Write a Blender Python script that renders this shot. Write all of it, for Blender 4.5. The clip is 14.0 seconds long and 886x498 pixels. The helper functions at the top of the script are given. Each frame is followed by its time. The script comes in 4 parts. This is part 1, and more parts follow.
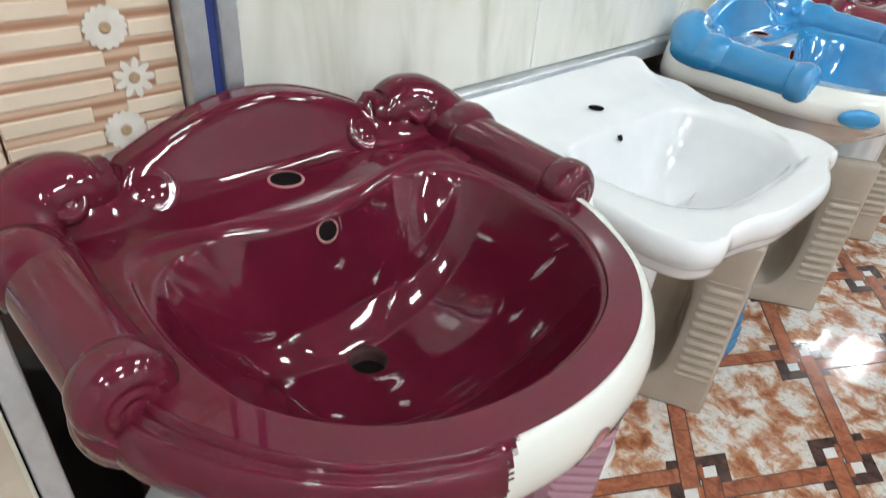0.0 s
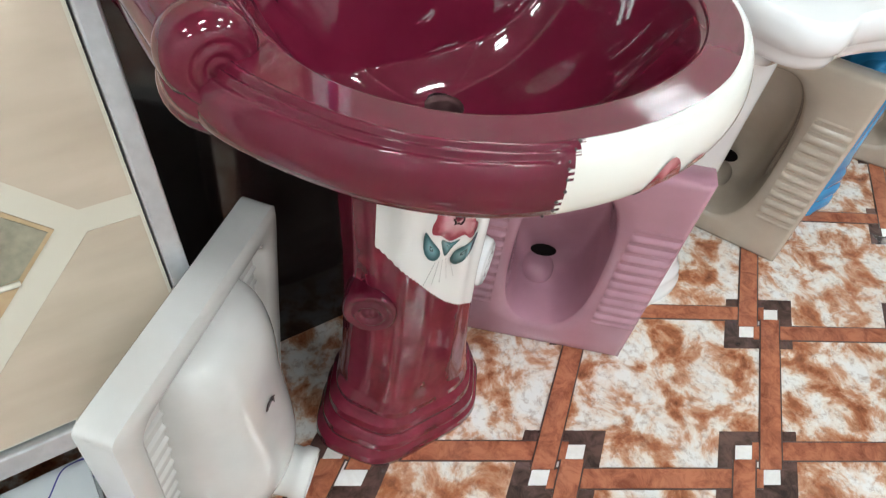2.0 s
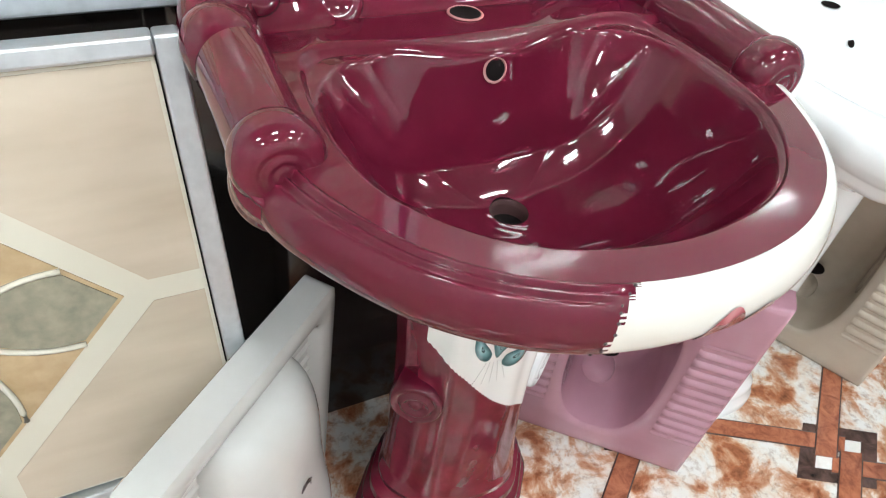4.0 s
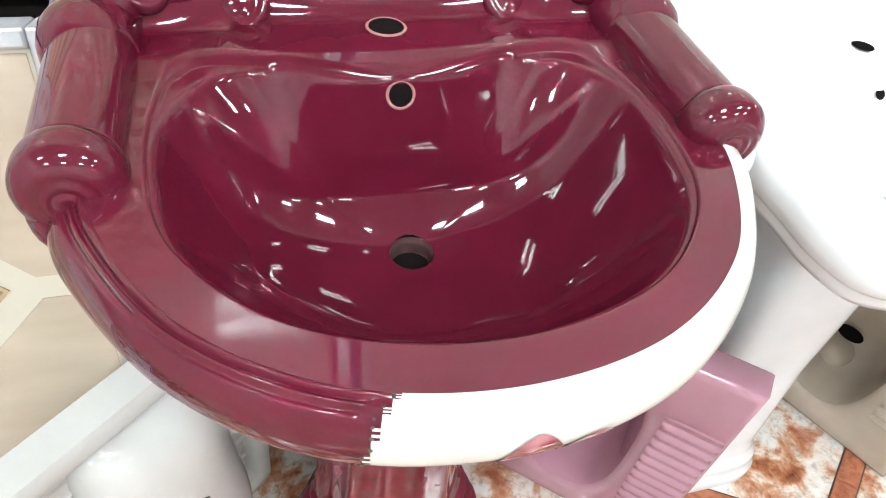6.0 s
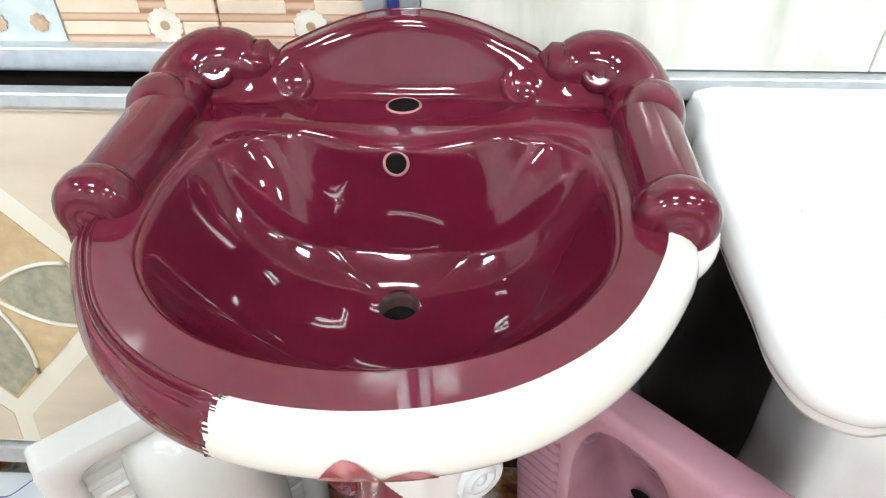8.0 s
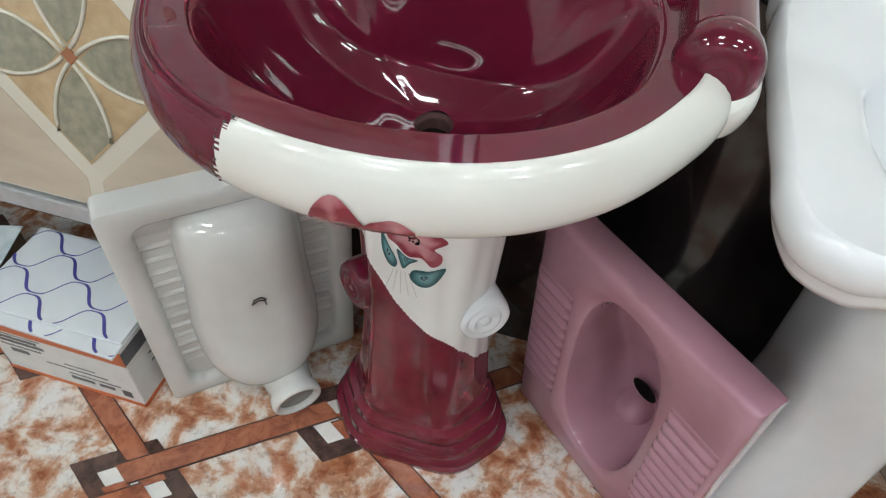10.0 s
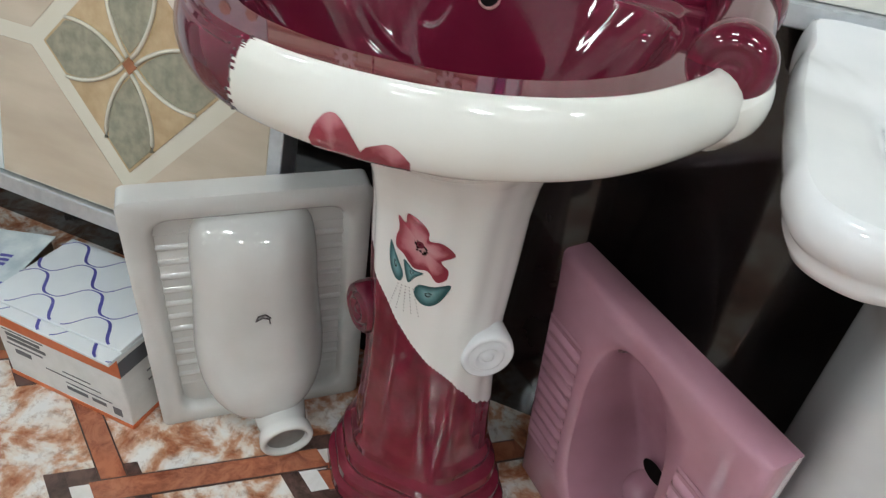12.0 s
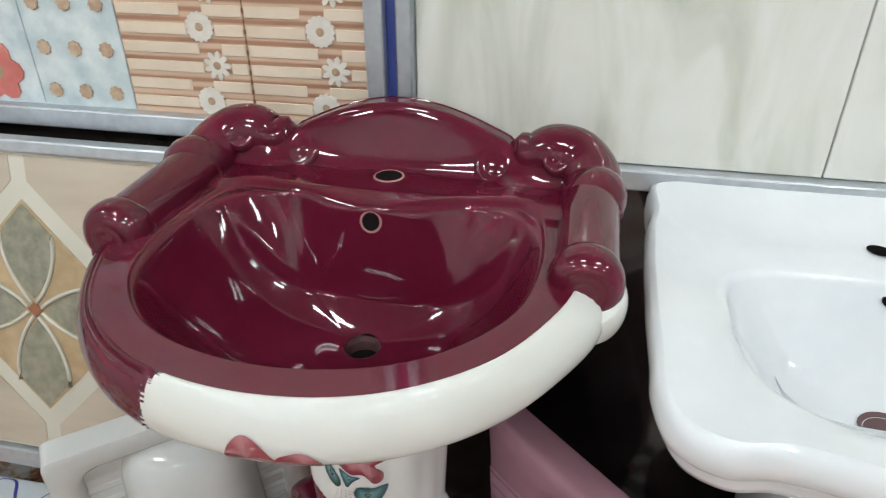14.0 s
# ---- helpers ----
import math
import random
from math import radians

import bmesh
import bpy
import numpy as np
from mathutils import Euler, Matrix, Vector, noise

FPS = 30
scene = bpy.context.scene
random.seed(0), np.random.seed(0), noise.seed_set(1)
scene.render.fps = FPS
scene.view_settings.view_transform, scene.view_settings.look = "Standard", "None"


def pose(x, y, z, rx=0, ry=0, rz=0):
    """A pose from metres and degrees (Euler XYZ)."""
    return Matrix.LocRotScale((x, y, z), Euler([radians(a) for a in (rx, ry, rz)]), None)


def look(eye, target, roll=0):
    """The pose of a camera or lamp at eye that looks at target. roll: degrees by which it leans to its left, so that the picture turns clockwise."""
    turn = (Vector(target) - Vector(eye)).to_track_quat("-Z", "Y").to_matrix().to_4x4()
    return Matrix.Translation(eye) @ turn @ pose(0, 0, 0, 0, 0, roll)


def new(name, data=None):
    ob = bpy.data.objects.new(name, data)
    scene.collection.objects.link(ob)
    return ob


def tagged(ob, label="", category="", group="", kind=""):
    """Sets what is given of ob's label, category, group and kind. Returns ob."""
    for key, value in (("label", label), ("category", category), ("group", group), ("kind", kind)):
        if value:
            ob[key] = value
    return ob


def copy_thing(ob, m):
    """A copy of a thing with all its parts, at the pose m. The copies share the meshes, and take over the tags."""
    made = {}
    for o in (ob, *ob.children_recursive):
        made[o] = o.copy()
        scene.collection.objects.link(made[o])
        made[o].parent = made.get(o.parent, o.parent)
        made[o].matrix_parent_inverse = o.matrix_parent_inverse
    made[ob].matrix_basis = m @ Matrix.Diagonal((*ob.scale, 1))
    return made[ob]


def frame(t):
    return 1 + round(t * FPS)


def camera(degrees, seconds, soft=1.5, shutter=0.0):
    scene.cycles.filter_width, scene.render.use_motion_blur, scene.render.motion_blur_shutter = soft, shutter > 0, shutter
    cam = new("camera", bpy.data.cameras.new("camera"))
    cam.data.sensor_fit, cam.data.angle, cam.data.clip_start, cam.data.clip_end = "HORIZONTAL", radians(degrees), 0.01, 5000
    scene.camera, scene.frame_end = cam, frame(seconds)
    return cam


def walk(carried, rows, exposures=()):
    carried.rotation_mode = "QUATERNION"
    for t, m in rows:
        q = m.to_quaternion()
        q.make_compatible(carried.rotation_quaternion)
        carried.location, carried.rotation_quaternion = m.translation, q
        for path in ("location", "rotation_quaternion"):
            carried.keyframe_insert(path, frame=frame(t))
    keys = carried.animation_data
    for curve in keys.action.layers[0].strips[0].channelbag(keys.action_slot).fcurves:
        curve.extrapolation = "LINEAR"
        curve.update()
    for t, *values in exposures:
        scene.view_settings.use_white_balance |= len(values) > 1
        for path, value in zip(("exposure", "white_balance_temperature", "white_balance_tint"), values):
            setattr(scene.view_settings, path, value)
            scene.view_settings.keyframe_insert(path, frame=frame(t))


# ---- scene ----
cam = camera(68.8, 14.0, soft=1.1, shutter=0.3)
PATH = [
    (0, (-0.306, -0.343, 1.122), (0.894, 0.823, 0.027), 4.8),
    (0.5, (-0.310, -0.362, 1.090), (0.831, 0.757, -0.114), 7.2),
    (1, (-0.315, -0.389, 1.103), (0.717, 0.831, -0.100), 5.9),
    (1.5, (-0.326, -0.397, 1.076), (0.608, 0.776, -0.248), 6.2),
    (2, (-0.334, -0.401, 1.042), (0.516, 0.666, -0.420), 7.6),
    (2.5, (-0.329, -0.403, 1.032), (0.513, 0.635, -0.456), 7.9),
    (3, (-0.331, -0.402, 1.044), (0.482, 0.721, -0.397), 7.0),
    (3.5, (-0.330, -0.391, 1.064), (0.451, 0.872, -0.276), 5.9),
    (6, (-0.111, -0.358, 1.071), (0.366, 1.000, -0.317), 7.1),
    (6.5, (-0.119, -0.386, 1.087), (0.417, 1.003, -0.248), 6.4),
    (7, (-0.036, -0.385, 1.093), (0.185, 1.150, -0.170), 3.5),
    (7.5, (0.039, -0.398, 1.093), (-0.010, 1.151, -0.172), 2.8),
    (8, (0.079, -0.424, 1.097), (-0.023, 1.150, -0.131), -0.8),
    (8.5, (0.090, -0.452, 1.092), (0.035, 1.041, -0.237), -0.0),
    (9, (0.079, -0.473, 1.073), (-0.007, 0.909, -0.370), 1.8),
    (11.5, (0.256, -0.507, 0.984), (-0.312, 0.832, -0.388), 6.4),
    (12, (0.200, -0.544, 0.954), (-0.295, 0.999, -0.218), 8.1),
    (12.5, (0.180, -0.578, 0.958), (-0.362, 0.986, -0.164), 7.3),
    (13, (0.174, -0.567, 0.988), (-0.325, 0.983, -0.173), 6.3),
    (13.5, (0.184, -0.524, 1.078), (-0.258, 1.137, 0.054), 1.2),
    (14, (0.210, -0.505, 1.108), (-0.141, 1.205, 0.132), 0.1),
]
EXPO = [(0, -0.05), (1, 0.25), (2, 0.25), (3.5, 0.35), (6, 0.75), (7.5, 0.8), (8.2, 0.4), (9, -0.2), (11.5, -0.25), (14, -0.2)]
walk(cam, [(t, look(e, g, r)) for t, e, g, r in PATH], EXPO)

# ---- world and lights ----
world = bpy.data.worlds.new("world")
scene.world = world
world.use_nodes = True
world.node_tree.nodes["Background"].inputs[0].default_value = (0.9, 0.95, 1.0, 1)
world.node_tree.nodes["Background"].inputs[1].default_value = 0.15


# ---- materials ----
def node_material(name, rough=0.4, metal=0.0, coat=0.0, color=(0.8, 0.8, 0.8)):
    m = bpy.data.materials.new(name)
    m.use_nodes = True
    b = m.node_tree.nodes["Principled BSDF"]
    b.inputs["Base Color"].default_value = (*color, 1)
    b.inputs["Roughness"].default_value = rough
    b.inputs["Metallic"].default_value = metal
    b.inputs["Coat Weight"].default_value = coat
    b.inputs["Coat Roughness"].default_value = 0.03
    return m, m.node_tree.nodes, m.node_tree.links, b


def ramp(nodes, stops):
    r = nodes.new("ShaderNodeValToRGB")
    e = r.color_ramp.elements
    while len(e) < len(stops):
        e.new(0.5)
    for k, (p, c) in zip(e, stops):
        k.position, k.color = p, (*c, 1)
    return r


def noise_node(nodes, links, scale, detail=4.0, rough=0.55, coords="Object", warp=0.0):
    tc = nodes.new("ShaderNodeTexCoord")
    n = nodes.new("ShaderNodeTexNoise")
    n.inputs["Scale"].default_value, n.inputs["Detail"].default_value = scale, detail
    n.inputs["Roughness"].default_value, n.inputs["Distortion"].default_value = rough, warp
    links.new(tc.outputs[coords], n.inputs["Vector"])
    return n


def bump(nodes, links, b, height, strength, distance=0.001):
    k = nodes.new("ShaderNodeBump")
    k.inputs["Strength"].default_value, k.inputs["Distance"].default_value = strength, distance
    links.new(height, k.inputs["Height"])
    links.new(k.outputs["Normal"], b.inputs["Normal"])


def speckled(name, dark, light, scale=30, rough=0.12, coat=0.6, wave=0.15, metal=0.0):
    """A surface whose colour wanders between two close tones, with a faint uneven relief."""
    m, n, l, b = node_material(name, rough, metal, coat)
    t = noise_node(n, l, scale, 5)
    r = ramp(n, [(0.3, dark), (0.7, light)])
    l.new(t.outputs["Fac"], r.inputs["Fac"])
    l.new(r.outputs["Color"], b.inputs["Base Color"])
    t2 = noise_node(n, l, 14, 2)
    bump(n, l, b, t2.outputs["Fac"], wave, 0.002)
    return m


BURGUNDY = speckled("burgundy_glaze", (0.088, 0.0055, 0.017), (0.108, 0.0078, 0.023), 9, 0.028, 0.0, 0.03)
CREAM_GLAZE = speckled("cream_glaze", (0.72, 0.715, 0.655), (0.75, 0.75, 0.71), 9, 0.05, 0.4, 0.04)
WHITE_GLAZE = speckled("white_glaze", (0.74, 0.76, 0.78), (0.80, 0.81, 0.82), 12, 0.08, 0.4, 0.04)
PAN_WHITE = speckled("grey_white_glaze", (0.58, 0.58, 0.56), (0.64, 0.64, 0.62), 12, 0.035, 0.4, 0.05)
PINK = speckled("pink_glaze", (0.40, 0.205, 0.265), (0.45, 0.235, 0.30), 12, 0.05, 0.4, 0.05)
BEIGE = speckled("beige_glaze", (0.44, 0.37, 0.30), (0.49, 0.42, 0.345), 12, 0.12, 0.4, 0.08)
BLUE = speckled("blue_glaze", (0.02, 0.22, 0.48), (0.03, 0.27, 0.55), 12, 0.12, 0.5, 0.2)
# near-black without gloss: the shade inside openings, put into the colour
HOLE_SHADE, _, _, hole_shade_bsdf = node_material("dark_hollow", 0.9, color=(0.010, 0.008, 0.008))
hole_shade_bsdf.inputs["Specular IOR Level"].default_value = 0.0
ALU = speckled("brushed_aluminium", (0.52, 0.55, 0.58), (0.62, 0.65, 0.68), 60, 0.38, 0.0, 0.05, 0.8)
CHROME = node_material("dull_thread", 0.45, 0.2, color=(0.12, 0.06, 0.06))[0]
BLACK_WALL = speckled("black_polished_stone", (0.010, 0.009, 0.009), (0.028, 0.021, 0.019), 5, 0.10, 0.2, 0.05)
PLASTER = speckled("white_plaster", (0.68, 0.69, 0.69), (0.74, 0.75, 0.75), 6, 0.7, 0.0, 0.1)
BLUE_STRIP = node_material("blue_strip", 0.4, color=(0.03, 0.05, 0.22))[0]
def printed(name, stops):
    """A glazed print whose tone runs from the motif's middle to its edge."""
    m, n, l, b = node_material(name, 0.10, 0.0, 0.3)
    at = n.new("ShaderNodeAttribute")
    at.attribute_name = "fade"
    t = noise_node(n, l, 90, 3)
    k = n.new("ShaderNodeMath")
    k.operation = "MULTIPLY_ADD"
    l.new(t.outputs["Fac"], k.inputs[0])
    k.inputs[1].default_value = 0.35
    l.new(at.outputs["Fac"], k.inputs[2])
    r = ramp(n, stops)
    l.new(k.outputs[0], r.inputs["Fac"])
    l.new(r.outputs["Color"], b.inputs["Base Color"])
    return m


PETAL = printed("petal_red", [(0.30, (0.56, 0.30, 0.32)), (0.78, (0.46, 0.16, 0.19)), (1.0, (0.24, 0.025, 0.045))])
LEAF = printed("leaf_green", [(0.25, (0.20, 0.38, 0.40)), (0.65, (0.08, 0.22, 0.24)), (1.0, (0.012, 0.075, 0.085))])


def marble_floor():
    m, n, l, b = node_material("orange_marble_print", 0.10, 0.0, 0.3)
    t = noise_node(n, l, 14, 10, 0.62, "Object", 0.35)
    r = ramp(n, [(0.28, (0.13, 0.04, 0.02)), (0.40, (0.36, 0.13, 0.06)), (0.475, (0.52, 0.29, 0.185)), (0.53, (0.68, 0.58, 0.50)), (0.60, (0.74, 0.72, 0.69)), (0.75, (0.70, 0.70, 0.69))])
    l.new(t.outputs["Fac"], r.inputs["Fac"])
    t2 = noise_node(n, l, 55, 6, 0.7, "Object", 0.3)
    r2 = ramp(n, [(0.34, (0.36, 0.22, 0.16)), (0.50, (1.0, 1.0, 1.0))])
    l.new(t2.outputs["Fac"], r2.inputs["Fac"])
    mix = n.new("ShaderNodeMix")
    mix.data_type, mix.blend_type = "RGBA", "MULTIPLY"
    mix.inputs[0].default_value = 0.6
    l.new(r.outputs["Color"], mix.inputs[6])
    l.new(r2.outputs["Color"], mix.inputs[7])
    l.new(mix.outputs[2], b.inputs["Base Color"])
    return m


def strip_print(name, dark, light, scale):
    m, n, l, b = node_material(name, 0.12, 0.0, 0.3)
    t = noise_node(n, l, scale, 6, 0.7, "Object", 0.6)
    info = n.new("ShaderNodeObjectInfo")
    add = n.new("ShaderNodeVectorMath")
    add.operation = "MULTIPLY_ADD"
    add.inputs[1].default_value = (9, 7, 5)
    tc = t.inputs["Vector"].links[0].from_node
    l.new(info.outputs["Random"], add.inputs[0])
    l.new(tc.outputs["Object"], add.inputs[2])
    l.new(add.outputs[0], t.inputs["Vector"])
    r = ramp(n, [(0.35, dark), (0.6, light)])
    l.new(t.outputs["Fac"], r.inputs["Fac"])
    l.new(r.outputs["Color"], b.inputs["Base Color"])
    return m


FLOOR = marble_floor()
STRIP = strip_print("rust_strip", (0.20, 0.055, 0.03), (0.42, 0.15, 0.08), 30)
DARK_BAR = strip_print("dark_brown_marble", (0.03, 0.018, 0.016), (0.11, 0.06, 0.05), 26)
PALE = strip_print("pale_square", (0.66, 0.63, 0.60), (0.78, 0.77, 0.75), 14)


def pale_marble():
    m, n, l, b = node_material("cream_marble_tile", 0.10, 0.0, 0.3)
    tc = n.new("ShaderNodeTexCoord")
    mp = n.new("ShaderNodeMapping")
    mp.inputs["Scale"].default_value = (9, 9, 2.2)
    l.new(tc.outputs["Object"], mp.inputs["Vector"])
    t = n.new("ShaderNodeTexNoise")
    t.inputs["Scale"].default_value, t.inputs["Detail"].default_value, t.inputs["Distortion"].default_value = 1.4, 6, 0.8
    l.new(mp.outputs["Vector"], t.inputs["Vector"])
    r = ramp(n, [(0.30, (0.56, 0.56, 0.48)), (0.47, (0.70, 0.69, 0.62)), (0.6, (0.76, 0.75, 0.70))])
    l.new(t.outputs["Fac"], r.inputs["Fac"])
    l.new(r.outputs["Color"], b.inputs["Base Color"])
    return m


PALE_TILE = pale_marble()


# ---- mesh helpers ----
def mesh_object(name, verts, faces, material, parent=None, label="", smooth=True, split=None):
    me = bpy.data.meshes.new(name)
    me.from_pydata([tuple(float(c) for c in v) for v in verts], [], faces)
    me.materials.append(material)
    if smooth:
        me.polygons.foreach_set("use_smooth", [True] * len(me.polygons))
    if split:
        me.set_sharp_from_angle(angle=radians(split))
    me.update()
    ob = new(name, me)
    ob.parent = parent
    if label:
        tagged(ob, label)
    return ob


def part(name, bm, material, parent, label="", smooth=False, split=None):
    me = bpy.data.meshes.new(name)
    bmesh.ops.recalc_face_normals(bm, faces=bm.faces)
    bm.to_mesh(me)
    bm.free()
    me.materials.append(material)
    if smooth:
        me.polygons.foreach_set("use_smooth", [True] * len(me.polygons))
    if split:
        me.set_sharp_from_angle(angle=radians(split))
    ob = new(name, me)
    ob.parent = parent
    if label:
        tagged(ob, label)
    return ob


def box_bm(x0, x1, y0, y1, z0, z1, bevel=0.0, segs=2, bm=None):
    own = bm is None
    bm = bm or bmesh.new()
    v = [bm.verts.new((x, y, z)) for x in (x0, x1) for y in (y0, y1) for z in (z0, z1)]
    fs = [bm.faces.new([v[i] for i in q]) for q in ((0, 1, 3, 2), (4, 6, 7, 5), (0, 4, 5, 1), (2, 3, 7, 6), (0, 2, 6, 4), (1, 5, 7, 3))]
    if bevel:
        es = list({e for f in fs for e in f.edges})
        bmesh.ops.bevel(bm, geom=es, offset=bevel, segments=segs, affect="EDGES", profile=0.5)
    return bm


def empty(name, m, label, category, group="", kind=""):
    ob = new(name)
    ob.matrix_basis = m
    return tagged(ob, label, category, group, kind)


def spline(ctrl, n):
    """Points along a closed smooth curve through ctrl."""
    c = np.array(ctrl, float)
    k = len(c)
    out = []
    per = n // k
    for i in range(k):
        p0, p1, p2, p3 = c[i - 1], c[i], c[(i + 1) % k], c[(i + 2) % k]
        for j in range(per):
            t = j / per
            out.append(0.5 * (2 * p1 + (p2 - p0) * t + (2 * p0 - 5 * p1 + 4 * p2 - p3) * t * t + (3 * p1 - p0 - 3 * p2 + p3) * t ** 3))
    return np.array(out)


def outline(ctrl, n):
    """n evenly spaced points along the closed smooth curve through ctrl."""
    p = spline(ctrl, len(ctrl) * 24)
    q = np.vstack([p, p[:1]])
    d = np.concatenate([[0], np.cumsum(np.hypot(*np.diff(q, axis=0).T))])
    at = np.linspace(0, d[-1], n, endpoint=False)
    return np.stack([np.interp(at, d, q[:, 0]), np.interp(at, d, q[:, 1])], 1)


def open_spline(ctrl, per):
    """Rows along an open smooth curve through ctrl."""
    c = np.array(ctrl, float)
    c = np.vstack([2 * c[0] - c[1], c, 2 * c[-1] - c[-2]])
    out = []
    for i in range(1, len(c) - 2):
        p0, p1, p2, p3 = c[i - 1:i + 3]
        for j in range(per):
            t = j / per
            out.append(0.5 * (2 * p1 + (p2 - p0) * t + (2 * p0 - 5 * p1 + 4 * p2 - p3) * t * t + (3 * p1 - p0 - 3 * p2 + p3) * t ** 3))
    return out + [c[-2]]


def mirrored(half):
    """A closed outline, symmetric in x, from its half that runs from the front to the back."""
    return list(half) + [(-x, y) for x, y in half[-2:0:-1]]


def loft(rings, close=True, cap_first=False, cap_last=False):
    n = len(rings[0])
    verts = [p for r in rings for p in r]
    faces = []
    for a in range(len(rings) - 1):
        for i in range(n if close else n - 1):
            j = (i + 1) % n
            faces.append((a * n + i, a * n + j, (a + 1) * n + j, (a + 1) * n + i))
    if cap_first:
        faces.append(tuple(range(n))[::-1])
    if cap_last:
        faces.append(tuple(range((len(rings) - 1) * n, len(rings) * n)))
    return verts, faces


def lathe(profile, n=32):
    """Rings of a turned shape about z from (radius, height) pairs."""
    return [[(r * math.cos(2 * math.pi * i / n), r * math.sin(2 * math.pi * i / n), z) for i in range(n)] for r, z in profile]


def tube(points, radius, n=10):
    pts = [Vector(p) for p in points]
    rings = []
    for i, p in enumerate(pts):
        d = (pts[min(i + 1, len(pts) - 1)] - pts[max(i - 1, 0)]).normalized()
        q = d.to_track_quat("Z", "Y").to_matrix()
        rr = radius[i] if isinstance(radius, (list, tuple)) else radius
        rings.append([tuple(p + q @ Vector((rr * math.cos(2 * math.pi * k / n), rr * math.sin(2 * math.pi * k / n), 0))) for k in range(n)])
    return loft(rings, True, True, True)


def joined(*pieces):
    V, F = [], []
    for v, f in pieces:
        o = len(V)
        V += [tuple(p) for p in v]
        F += [tuple(i + o for i in q) for q in f]
    return V, F


def moved(piece, m):
    v, f = piece
    return [tuple(m @ Vector(p)) for p in v], f


def sstep(a, b, x):
    t = np.clip((x - a) / (b - a), 0, 1)
    return t * t * (3 - 2 * t)


# ---- the room ----
WALL_Y = 0.305
ROOM_L, ROOM_R, ROOM_F, ROOM_H = -2.6, 6.6, -3.6, 2.75

floor = part("floor", box_bm(ROOM_L, ROOM_R, ROOM_F, WALL_Y + 0.1, -0.1, 0), FLOOR, None)
tagged(floor, "glossy orange and white marble-patterned floor tiles", "floor", kind="structure")
wall = part("wall_north", box_bm(ROOM_L, ROOM_R, WALL_Y, WALL_Y + 0.1, 0, ROOM_H), BLACK_WALL, None)
tagged(wall, "black polished stone wall behind the display panels", "wall", kind="structure")
for name, q in (("wall_south", (ROOM_L, ROOM_R, ROOM_F - 0.1, ROOM_F, 0, ROOM_H)), ("wall_west", (ROOM_L - 0.1, ROOM_L, ROOM_F, WALL_Y, 0, ROOM_H)),
                ("wall_east", (ROOM_R, ROOM_R + 0.1, ROOM_F, WALL_Y, 0, ROOM_H))):
    tagged(part(name, box_bm(*q), PLASTER, None), "plain white plastered showroom wall", "wall", kind="structure")
GREY_CEIL = speckled("grey_ceiling_paint", (0.34, 0.34, 0.34), (0.39, 0.39, 0.38), 6, 0.8, 0.0, 0.1)
tagged(part("ceiling", box_bm(ROOM_L, ROOM_R, ROOM_F, WALL_Y + 0.1, ROOM_H, ROOM_H + 0.1), GREY_CEIL, None), "plain grey showroom ceiling", "ceiling", kind="structure")

GLOW = bpy.data.materials.new("lamp_tube_glow")
GLOW.use_nodes = True
GLOW.node_tree.nodes["Principled BSDF"].inputs["Emission Color"].default_value = (0.90, 0.975, 1.0, 1)
GLOW.node_tree.nodes["Principled BSDF"].inputs["Emission Strength"].default_value = 88
first = None
for x, ys in ((-1.7, (-0.95, -2.4)), (-0.2, (-0.95, -2.4)), (1.3, (-0.95, -2.4)), (2.8, (-0.95, -2.4)), (5.7, (0.12,))):
    for y in ys:
        if first is None:
            first = empty("ceiling_light", pose(x, y, ROOM_H), "white ceiling fixture with two lit fluorescent tubes", "ceiling light", "ceiling lights")
            bm = box_bm(-0.24, 0.24, -0.13, 0.13, -0.02, 0, 0.004, 1)
            part("housing", bm, PLASTER, first)
            for k in (-0.07, 0.07):
                v, f = loft(lathe([(0, -0.21), (0.021, -0.208), (0.024, -0.195), (0.024, 0.195), (0.021, 0.208), (0, 0.21)], 12))
                mesh_object("tube", *moved((v, f), pose(0, k, -0.045, 0, 90, 0)), GLOW, first, "lit fluorescent tube" if k > 0 else "")
        else:
            copy_thing(first, pose(x, y, ROOM_H))

# pale marble tiles above the rail
RAIL_R = 0.803
for i, (x0, x1) in enumerate(((0.012, 0.510), (0.512, 0.960), (0.962, 1.41), (1.412, 1.86), (1.862, 2.31), (2.312, 2.76))):
    for j in range(3):
        z0 = RAIL_R + 0.6 * j
        part("tile", box_bm(x0, x1, WALL_Y - 0.014, WALL_Y - 0.001, z0 + 0.001, z0 + 0.599, 0.0012, 1), PALE_TILE, wall, "glossy cream marble wall tile" if i + j == 0 else "")

rail = tagged(part("wall_rail", box_bm(0.012, 3.0, WALL_Y - 0.034, WALL_Y - 0.001, RAIL_R - 0.027, RAIL_R, 0.002, 1), ALU, None), "aluminium channel rail under the marble tiles", "rail", kind="structure")

